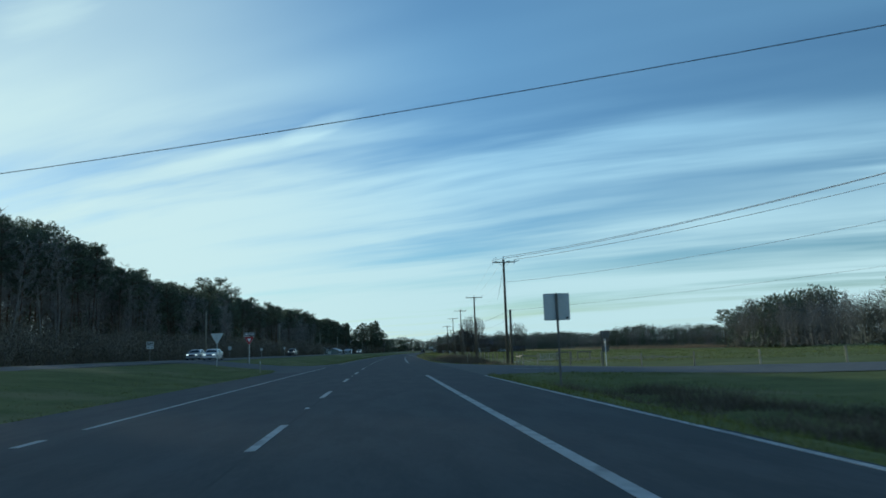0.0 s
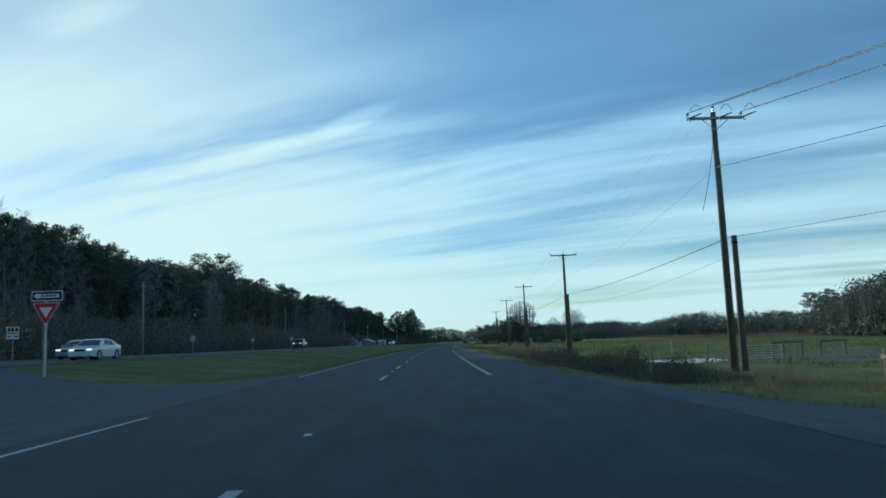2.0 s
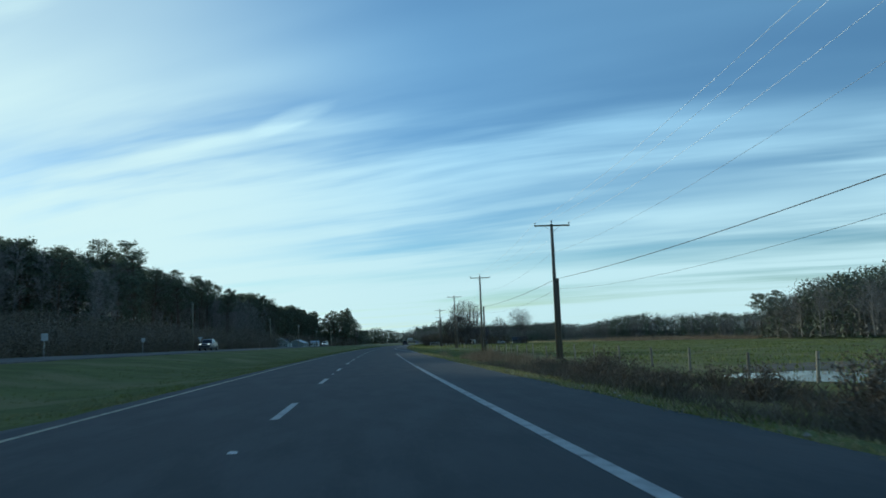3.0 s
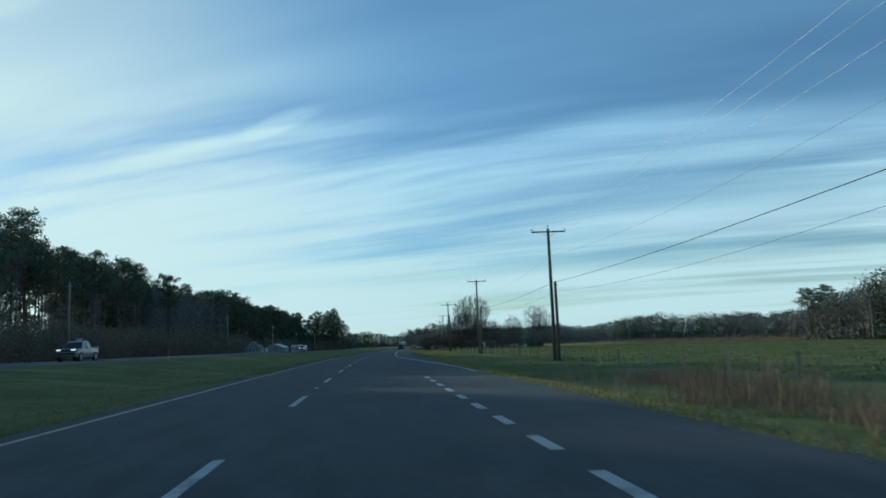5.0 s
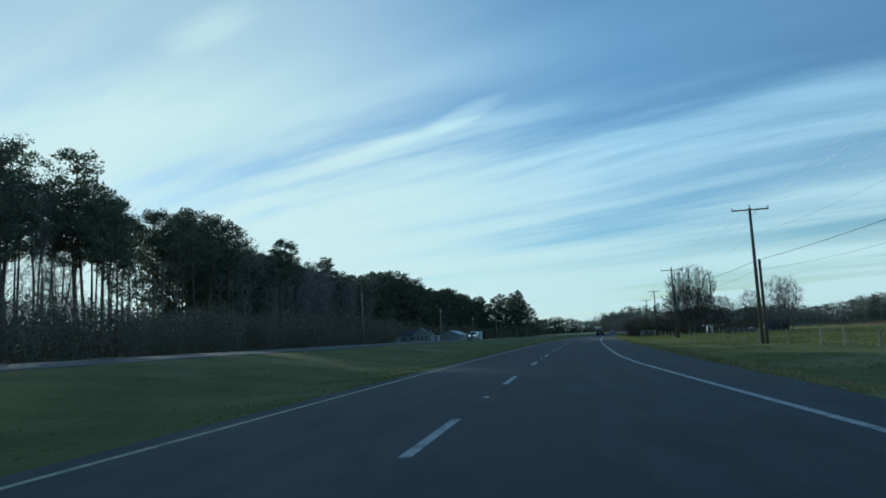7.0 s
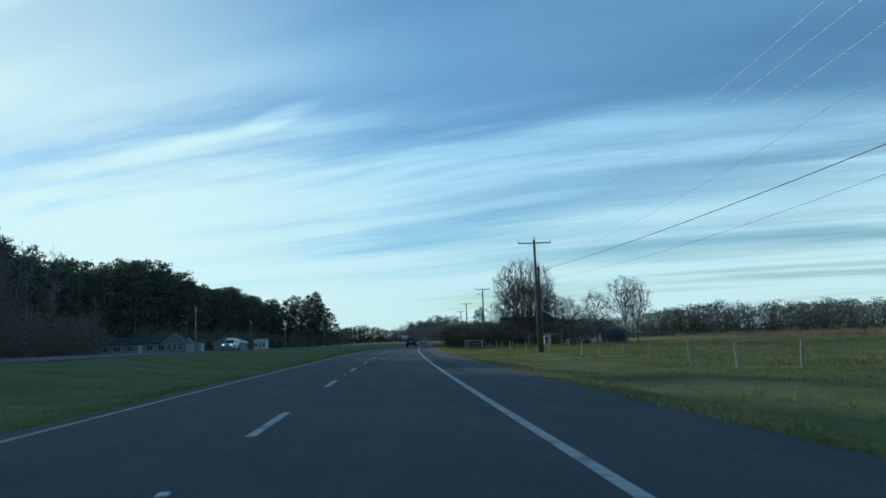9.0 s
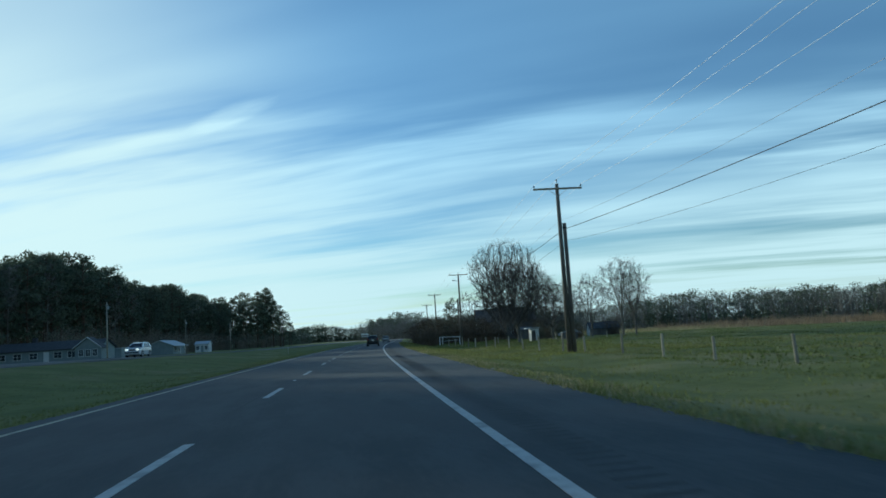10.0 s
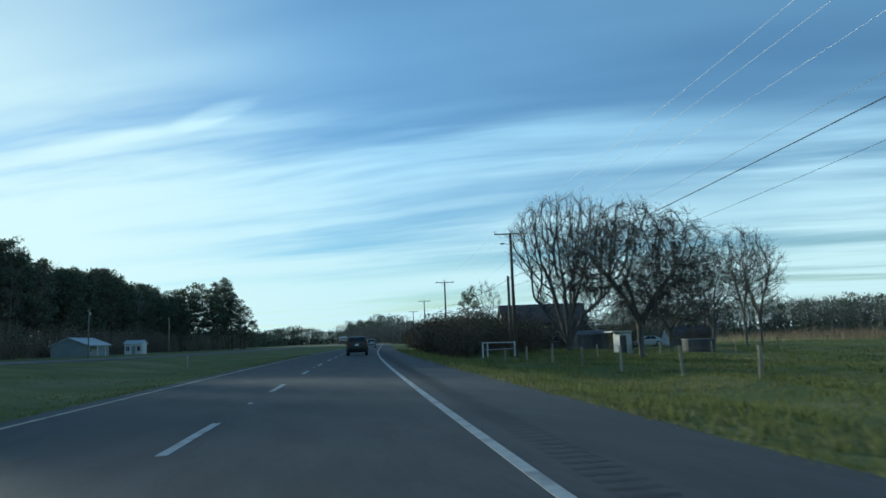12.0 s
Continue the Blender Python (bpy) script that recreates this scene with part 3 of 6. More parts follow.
def make_dead_end(p, foot, arm, half):
    """Strain insulators and looped jumper wires on the pole where the line turns."""
    a = arm - foot
    for x in (-half, 0.15, half):
        part("strain_insulator", join(rod((x, -0.2, a), (x - 0.12, -0.75, a - 0.28), 0.045, 0.03, 8)), PORCELAIN, p)
        part("strain_insulator", join(rod((x, -0.1, a), (x + 0.45, -0.6, a + 0.1), 0.045, 0.03, 8)), PORCELAIN, p)
        pts = [Vector((x + 0.5 * t, -0.5, a + 0.25 + 0.28 * math.sin(math.pi * t))) for t in (0, 0.25, 0.5, 0.75, 1)]
        part("jumper_wire", join(*[rod(u, v, 0.014, sides=5) for u, v in zip(pts, pts[1:])]), WIRE, p)
    pts = [Vector((-0.16 - 0.5 * t - 0.25 * t * t, -0.3, a - 0.75 - 3.4 * t)) for t in (0, 0.3, 0.6, 0.8, 1.0)]
    part("hanging_wire", join(*[rod(u, v, 0.012, sides=5) for u, v in zip(pts, pts[1:])]), CABLE, p)


def span(name, p0, p1, sag, r, mat, label, n=14, category="wire"):
    curve = bpy.data.curves.new(name, "CURVE")
    curve.dimensions, curve.bevel_depth, curve.bevel_resolution = "3D", r, 3
    line = curve.splines.new("POLY")
    line.points.add(n)
    for i in range(n + 1):
        t = i / n
        q = p0.lerp(p1, t) - Vector((0, 0, sag * 4 * t * (1 - t)))
        line.points[i].co = (*q, 1)
    curve.materials.append(mat)
    ob = new(name, curve)
    return tagged(ob, label, category, "wires between the poles")


def make_line():
    tops = []
    for i, (off, y, top, arm, half, stub) in enumerate(POLES):
        p, foot = utility_pole(off, y, top, arm, half, stub, "tall brown wooden utility pole with a crossarm beside the highway")
        if i == 1:
            make_dead_end(p, foot, arm, half)
        if i == 6:
            part("lamp_arm", join(rod((0, -0.1, arm - foot - 1.0), (-0.7, -0.1, arm - foot - 0.8), 0.03, sides=6)), STEEL, p)
            part("lamp_head", box(0.4, 0.22, 0.14, -0.8, -0.1, arm - foot - 0.93, 0.03), STEEL, p)
        if stub:
            sx, sy, sh = stub
            f2 = ground_height(off + sx, y + sy)
            s = thing("stub_pole", Matrix.Translation(at(off + sx, y + sy, f2)), "shorter dark wooden pole standing close to a utility pole", "utility pole", "stub poles")
            part("shaft", rod((0, 0, -0.3), (0, 0, sh - f2), 0.15, 0.12, 12), POLE_WOOD, s, smooth_shade=True)
            part("clamp", rod((0, 0, sh - f2 - 0.35), (0, 0, sh - f2 - 0.25), 0.135, 0.135, 12), TRIM_BLACK, s)
        turn = pose(0, 0, 0, 0, 0, -heading(y))
        base = at(off, y, 0)
        tops.append({
            "l": base + turn @ Vector((-half, -0.14, arm + 0.26)), "r": base + turn @ Vector((half, -0.14, arm + 0.26)), "t": base + Vector((0, 0, top)),
            "c": base + Vector((0.2, 0, CABLE_HEIGHT[i])), "d": base + Vector((0.2, 0, CABLE_HEIGHT[i] - 0.8)), "n": base + Vector((-0.1, 0, arm - 2.2)),
        })
    for i in range(len(tops) - 1):
        a, b = tops[i], tops[i + 1]
        # the first span is thicker and whitened in place of a sun glint
        for key in ("l", "r", "t"):
            span("power_line", a[key], b[key], 0.75, 0.024 if i == 0 else 0.0065, GLINT_WIRE if i == 0 else BRIGHT_WIRE, "thin bright aluminium power line strung between the poles")
        span("phone_cable", a["c"], b["c"], 0.35, 0.008 if i == 0 else 0.016, CABLE, "black phone cable strung between the poles")
        span("neutral_line", a["n"], b["n"], 0.8, 0.006 if i else 0.016, WIRE if i else GLINT_WIRE, "thin grey neutral wire strung below the crossarms")
        if i:
            span("phone_cable", a["d"], b["d"], 0.7, 0.0065, CABLE, "thin dark cable strung below the phone cable")
    span("road_crossing_cable", Vector((-46, 43.1, 9.18)), Vector((44, 11.6, 13.6)), 1.5, 0.016, CABLE, "black cable hung high across the highway")
    for x, y, h in ((-46, 43.1, 9.5), (44, 11.6, 13.9)):
        f = ground_height(x, y)
        p = thing("utility_pole", Matrix.Translation(Vector((x, y, f))), "wooden pole that carries the cable across the highway", "utility pole")
        part("shaft", rod((0, 0, -0.3), (0, 0, h - f), 0.16, 0.11, 12), POLE_WOOD, p, smooth_shade=True)
    # poles in front of the woods across the road
    for off, y, h in ((-33.0, 134.0, 8.3), (-33.5, 207.0, 8.6), (-35.5, 290.0, 8.5), (-44.0, 379.5, 9.3), (-47.4, 435.5, 8.3), (-50.0, 492.0, 8.6)):
        f = ground_height(off, y)
        p = thing("utility_pole", Matrix.Translation(at(off, y, f)), "slim grey wooden pole in front of the woods", "utility pole", "poles by the woods")
        part("shaft", rod((0, 0, -0.3), (0, 0, h), 0.13, 0.09, 12), GREY_WOOD, p, smooth_shade=True)
        part("bracket", box(0.5, 0.08, 0.08, 0, 0, h - 0.5, 0.01), STEEL, p)
        part("transformer_can", rod((0.22, 0, h - 1.2), (0.22, 0, h - 0.7), 0.13, 0.13, 12), SIGN_BACK, p) if y in (379.5, 435.5) else None


make_line()


# ---- signs ----
def sign_post(parent, h, r=0.03, mat=STEEL, x=0.0, y=0.0):
    return part("post", box(r * 2, r * 1.6, h + 0.2, x, y, -0.2, 0.004), mat, parent)


def sign_place(off, y, turn=0.0):
    return Matrix.Translation(at(off, y, ground_height(off, y))) @ pose(0, 0, 0, 0, 0, -heading(y) + turn)


def rounded(w, h, r=0.05, n=4):
    out = []
    for cx, cz, a0 in ((w / 2 - r, h / 2 - r, 0), (-w / 2 + r, h / 2 - r, 90), (-w / 2 + r, -h / 2 + r, 180), (w / 2 - r, -h / 2 + r, 270)):
        for k in range(n + 1):
            t = radians(a0 + 90 * k / n)
            out.append((cx + r * math.cos(t), cz + r * math.sin(t)))
    return out


def lifted(bm, x=0, y=0, z=0):
    bmesh.ops.translate(bm, verts=bm.verts, vec=(x, y, z))
    return bm


def make_signs():
    # big plate by the turn lane, seen from its back
    s = thing("road_sign", sign_place(5.4, 23.95, -1), "large square aluminium road sign, bare back, on a wooden post", "road sign")
    g = ground_height(5.4, 23.95)
    part("post", box(0.065, 0.065, 2.95 - g, 0, -0.05, -0.1, 0.008), BARN_WOOD, s)
    part("panel", lifted(slab(rounded(0.86, 0.88, 0.04), 0.006), 0, 0, 2.41 - g), SIGN_BACK, s)
    part("sticker", lifted(box(0.06, 0.003, 0.06, 0, 0, 0), 0.33, -0.007, 2.02 - g), SIGN_BLACK, s)
    # stop sign and plates for the side road, edge-on
    s = thing("stop_sign", sign_place(14.6, 50.4, 74), "red stop sign below a small plate at the side road", "stop sign")
    g = ground_height(14.6, 50.4)
    part("post", box(0.05, 0.05, 2.3, 0, 0.04, -0.1, 0.006), BARN_WOOD, s)
    oct_pts = [(0.38 * math.cos(radians(22.5 + 45 * k)), 0.38 * math.sin(radians(22.5 + 45 * k))) for k in range(8)]
    part("border", lifted(slab([(x * 1.07, z * 1.07) for x, z in oct_pts], 0.005), 0, 0, 1.6), SIGN_WHITE, s)
    part("panel", lifted(slab(oct_pts, 0.006), 0, -0.004, 1.6), SIGN_RED, s)
    part("plate", lifted(slab(rounded(0.75, 0.26, 0.02), 0.005), 0, 0, 2.15), SIGN_BLACK, s)
    part("plate_arrow", lifted(slab([(-0.3, 0), (-0.18, 0.07), (-0.18, 0.03), (0.3, 0.03), (0.3, -0.03), (-0.18, -0.03), (-0.18, -0.07)], 0.005), 0, -0.005, 2.15), SIGN_WHITE, s)
    s2 = thing("back_plate", sign_place(14.9, 50.9, 0), "dark plate back on a thin post at the side road", "road sign")
    sign_post(s2, 1.9)
    part("panel", lifted(slab(rounded(0.62, 0.5, 0.04), 0.005), 0, 0.03, 2.2), BARN_WOOD, s2)
    part("panel", lifted(slab(rounded(0.5, 0.4, 0.04), 0.005), 0, 0.03, 1.2), BARN_WOOD, s2)
    # yield sign from behind at the south end of the median
    s = thing("yield_sign", sign_place(-14.3, 63.6, 16), "triangular yield sign seen from its pale bare back on a post", "road sign")
    g = ground_height(-14.3, 63.6)
    top = 3.12 - g
    sign_post(s, top - 0.1, 0.035)
    tri_pts = [(-0.5, 0), (-0.46, 0.03), (0.46, 0.03), (0.5, 0), (0.04, -0.84), (-0.04, -0.84)]
    part("panel", lifted(slab(tri_pts, 0.006), 0, 0.04, top), SIGN_BACK, s)
    # one way and yield signs facing the camera on the north nose
    s = thing("yield_sign", sign_place(-14.15, 76.7, 4), "red and white yield sign under a black arrow plate", "road sign")
    g = ground_height(-14.15, 76.7)
    sign_post(s, 3.55 - g, 0.035)
    sign_post(s, 2.2, 0.03, GREY_WOOD, -0.18, 0.25)
    part("plate", lifted(slab(rounded(1.1, 0.36, 0.03), 0.006), 0.03, -0.035, 3.37 - g), SIGN_WHITE, s)
    part("plate_field", lifted(slab(rounded(1.04, 0.3, 0.03), 0.006), 0.03, -0.039, 3.37 - g), SIGN_BLACK, s)
    part("arrow", lifted(slab([(-0.48, 0), (-0.3, 0.12), (-0.3, 0.07), (0.42, 0.07), (0.42, -0.07), (-0.3, -0.07), (-0.3, -0.12)], 0.006), 0.03, -0.043, 3.37 - g), SIGN_WHITE, s)
    bars = join(*[box(0.1, 0.004, 0.06, -0.15 + i * 0.14, 0, -0.03) for i in range(4)])
    part("lettering", lifted(bars, 0.03, -0.049, 3.37 - g), SIGN_BLACK, s)
    big = [(-0.46, 0), (-0.42, 0.04), (0.42, 0.04), (0.46, 0), (0.04, -0.74), (-0.04, -0.74)]
    part("panel", lifted(slab(big, 0.006), 0, -0.035, 3.08 - g), SIGN_WHITE, s)
    part("red_border", lifted(slab([(x * 0.94, z * 0.94 - 0.012) for x, z in big], 0.006), 0, -0.039, 3.08 - g), SIGN_RED, s)
    part("white_field", lifted(slab([(-0.23, -0.12), (0.23, -0.12), (0.0, -0.5)], 0.006), 0, -0.043, 3.08 - g), SIGN_WHITE, s)
    # guide plates in front of the woods
    s = thing("guide_sign", sign_place(-35.6, 113.3, 10), "small white route plates with black marks by the woods", "road sign")
    sign_post(s, 2.0)
    part("panel", lifted(slab(rounded(1.0, 0.5, 0.03), 0.006), 0, -0.04, 2.7), SIGN_WHITE, s)
    part("marks", lifted(join(*[box(0.2, 0.004, 0.3, -0.3 + 0.3 * i, 0, -0.15) for i in range(3)]), 0, -0.046, 2.7), SIGN_BLACK, s)
    part("panel", lifted(slab(rounded(1.0, 0.45, 0.03), 0.006), 0, -0.04, 2.15), SIGN_WHITE, s)
    part("marks", lifted(join(*[box(0.28, 0.004, 0.1, -0.25 + 0.5 * i, 0, -0.05) for i in range(2)]), 0, -0.046, 2.15), SIGN_BLACK, s)
    for off, y, w, h, z, shape in ((-32.3, 148.4, 0.62, 0.7, 2.0, "plate"), (-32.0, 206.0, 0.75, 0.7, 2.0, "triangle"), (-31.8, 176.0, 0.5, 0.55, 1.7, "plate")):
        s = thing("road_sign", sign_place(off, y, 8), "grey back of a small road sign on a steel post", "road sign", "signs seen from behind")
        sign_post(s, z)
        pts = rounded(w, h, 0.05) if shape == "plate" else [(-w / 2, h / 2), (w / 2, h / 2), (0.03, -h / 2), (-0.03, -h / 2)]
        part("panel", lifted(slab(pts, 0.006), 0, 0.04, z), SIGN_BACK, s)
    # thin white markers
    for off, y in ((-20.3, 197.0), (-11.4, 353.0), (-9.4, 55.6)):
        s = thing("marker_post", sign_place(off, y), "slim faded yellow marker post in the grass", "marker post", "marker posts")
        part("blade", box(0.06, 0.02, 1.0, 0, 0, -0.1, 0.004), YELLOW_PAINT, s)
        part("band", box(0.064, 0.024, 0.12, 0, 0, 0.68, 0.003), SIGN_WHITE, s)


make_signs()


# ---- fences and gates ----
def make_fences():
    def fence(label, pts, wires, h=1.08, group="fence rows"):
        f = thing("fence", Matrix.Identity(4), label, "fence", group)
        tops = []
        r = random.Random(len(pts))
        for off, y in pts:
            z = ground_height(off, y)
            p = at(off, y, z)
            lean = Vector((r.uniform(-0.05, 0.05), r.uniform(-0.05, 0.05), 1)) * (h + r.uniform(-0.08, 0.1))
            part("post", rod(p - Vector((0, 0, 0.2)), p + lean, 0.07, 0.062, 9), GREY_WOOD, f, smooth_shade=False)
            tops.append((p, lean))
        for k in wires:
            s = Soup()
            line = [tops[0][0] + tops[0][1] * k]
            for (p, a), (q, b) in zip(tops, tops[1:]):
                line += [(p + a * k + q + b * k) / 2 - Vector((0, 0, 0.02)), q + b * k]
            s.tube(line, 0.003)
            s.make("wire", TRIM_RUST, f)
        return f

    def fence_line(y):
        return lerp_table([(86, 15.2), (137, 14.4), (180, 15.7), (250, 15.7), (290, 14.4), (320, 12.8), (335, 11.9), (347, 11.4), (358, 10.0)], y) + 0.12 * math.sin(y * 0.7)

    fence("weathered wooden posts with wire along the sunlit field", [(34, 41), (28, 44), (24, 47), (21, 50.5), (18.8, 55), (17.2, 60), (16, 66)], (0.5, 0.9), 1.15)
    fence("row of weathered posts and wire between ditch and field", [(fence_line(y), y) for y in [86 + 5.1 * i for i in range(9)]], (0.3, 0.6, 0.92))
    fence("weathered posts and wire behind tall dry weeds", [(fence_line(y), y) for y in [135.9 + 5.3 * i for i in range(18)]], (0.3, 0.6, 0.92))
    fence("weathered posts and wire along the green field", [(fence_line(y), y) for y in [234.6 + 5.3 * i for i in range(11)]], (0.3, 0.6, 0.92))
    fence("pale weathered posts and wire along the grass verge", [(fence_line(y), y) for y in [293.5 + 5.35 * i for i in range(13)]], (0.3, 0.6, 0.92))
    fence("old grey posts and wire at the back of the yard", [(18 + 1.1 * i, 352 + 1.5 * i * 0.4) for i in range(0, 24, 3)], (0.5, 0.9))

    def rail_frame(off, y, w, h, label, mat=GREY_WOOD, turn=0.0, group="rail frames"):
        z = ground_height(off, y)
        t = thing("wooden_barrier", Matrix.Translation(at(off, y, z)) @ pose(0, 0, 0, 0, 0, turn), label, "fence", group)
        for x in (-w / 2, w / 2):
            part("post", box(0.11, 0.11, h + 0.1, x, 0, -0.15, 0.008), mat, t)
        part("top_rail", box(w + 0.25, 0.06, 0.13, 0, -0.09, h - 0.17, 0.008), mat, t)
        return t

    # pale rail on four posts beside the side road
    t = thing("rail_fence", Matrix.Identity(4), "pale wooden rail on short posts beside the side road", "fence")
    feet = [at(o, y, ground_height(o, y)) for o, y in ((11.6, 68.4), (11.5, 66.4), (11.2, 63.0), (12.3, 62.2))]
    heads = [p + Vector((0, 0, h)) for p, h in zip(feet, (1.0, 0.98, 1.12, 1.02))]
    for p, q in zip(feet, heads):
        part("post", rod(p - Vector((0, 0, 0.2)), q + Vector((0, 0, 0.08)), 0.055, 0.05, 8), GREY_WOOD, t)
    for p, q in zip(heads, heads[1:]):
        p, q = p - Vector((0, 0, 0.12)), q - Vector((0, 0, 0.12))
        d = q - p
        rail = box(d.length + 0.1, 0.035, 0.1, 0, -0.07, -0.05, 0.006)
        bmesh.ops.transform(rail, matrix=Matrix.Translation((p + q) / 2) @ d.to_track_quat("X", "Z").to_matrix().to_4x4(), verts=rail.verts)
        part("rail", rail, GREY_WOOD, t)
    for off, y, w in ((22.2, 96, 2.0), (24.6, 95, 1.7)):
        rail_frame(off, y, w, 1.1, "dark wooden rail frame standing at the field edge", BARN_WOOD, 8, "field frames")
    # tube gates of the corral
    for off, y, turn in ((20.0, 94.5, 12),):
        z = ground_height(off, y)
        g = thing("field_gate", Matrix.Translation(at(off, y, z)) @ pose(0, 0, 0, 0, 0, turn), "grey tubular steel field gate closed between posts", "gate", "field gates")
        for k in range(6):
            part("rail", rod((-1.3, 0, 0.15 + 0.15 * k), (1.3, 0, 0.15 + 0.15 * k), 0.018, sides=8), STEEL, g)
        for x in (-1.3, 0, 1.3):
            part("upright", rod((x, 0, 0.1), (x, 0, 0.95), 0.026, sides=8), STEEL, g)
        for x in (-1.45, 1.45):
            part("post", rod((x, 0, -0.2), (x, 0, 1.1), 0.07, 0.06, 10), GREY_WOOD, g)
    # leaning stake in the ditch brush
    for off, y, lean in ((9.3, 79.2, 0.18), (7.9, 76.8, -0.1)):
        z = ground_height(off, y)
        s = thing("stake", Matrix.Translation(at(off, y, z)), "thin pale wooden stake leaning in the ditch brush", "stake", "ditch stakes")
        part("stick", rod((0, 0, -0.2), (lean, 0, 1.35), 0.03, 0.025, 7), GREY_WOOD, s)
    # white pipe gate at the end of the field fence
    z = ground_height(10.3, 357)
    g = thing("pipe_gate", Matrix.Translation(at(11.6, 358.6, z)) @ pose(0, 0, 0, 0, 0, 42), "white painted pipe rail gate at the end of the fence", "gate")
    for x in (-2.6, -1.9, 2.4):
        part("post", rod((x, 0, -0.2), (x, 0, 1.2), 0.06, sides=10), SIGN_WHITE, g)
    part("rail", rod((-2.65, 0, 1.18), (2.45, 0, 1.1), 0.045, sides=8), SIGN_WHITE, g)
    part("rail", rod((-2.6, 0, 0.6), (2.4, 0, 0.6), 0.03, sides=8), STEEL, g)


make_fences()


def make_pond():
    s = Soup()
    n = 40
    z = ground_height(17, 101) + 0.11
    c = at(17.6, 100.4, z)
    ring = []
    for k in range(n):
        t = 2 * math.pi * k / n
        r = 1 + 0.18 * math.sin(3 * t) + 0.1 * math.sin(7 * t + 1)
        ring.append(c + Vector((math.cos(t) * 2.8 * r, math.sin(t) * 4.7 * r, 0)))
    s.v = [c] + ring
    s.f = [(0, 1 + k, 1 + (k + 1) % n) for k in range(n)]
    tagged(s.make("puddle", WATER), "shallow sheet of standing water on the field edge", "water", kind="structure")
    # pale gravel of the farm track
    verts, faces = [], []
    for i in range(30):
        y = 84 + i * 0.9
        for j, off in enumerate((19, 22, 26, 31, 37)):
            o = off + 1.2 * math.sin(y * 0.4 + j)
            verts.append(tuple(at(o, y, ground_height(o, y) + 0.02)))
    for i in range(29):
        for j in range(4):
            a = i * 5 + j
            faces.append((a, a + 1, a + 6, a + 5))
    tagged(mesh_object("gravel_track", verts, faces, GRAVEL), "grey dirt farm track beside the corral", "track", kind="structure")


make_pond()


def make_edge_stones():
    """Loose stones and litter where the shoulder meets the grass."""
    r = random.Random(17)
    s = Soup()
    for _ in range(600):
        y = r.uniform(60, 345)
        off = 4.1 + abs(r.gauss(0.05, 0.18))
        size = r.uniform(0.012, 0.03) * (2.0 if r.random() < 0.06 else 1.0)
        c = at(off, y, max(0.0, ground_height(off, y)) + size * 0.4)
        i = len(s.v)
        s.v += [c + Vector((size * r.uniform(0.8, 1.5), 0, 0)), c + Vector((0, size * r.uniform(0.8, 1.5), 0)), c - Vector((size, 0, 0)), c - Vector((0, size, 0)), c + Vector((0, 0, size * 0.8)), c - Vector((0, 0, size * 0.8))]
        s.f += [(i, i + 1, i + 4), (i + 1, i + 2, i + 4), (i + 2, i + 3, i + 4), (i + 3, i, i + 4), (i + 1, i, i + 5), (i + 2, i + 1, i + 5), (i + 3, i + 2, i + 5), (i, i + 3, i + 5)]
    tagged(s.make("edge_stones", PALE_STONE), "pale loose stones along the edge of the shoulder", "stones", kind="stuff")


make_edge_stones()

# ---- trees ----


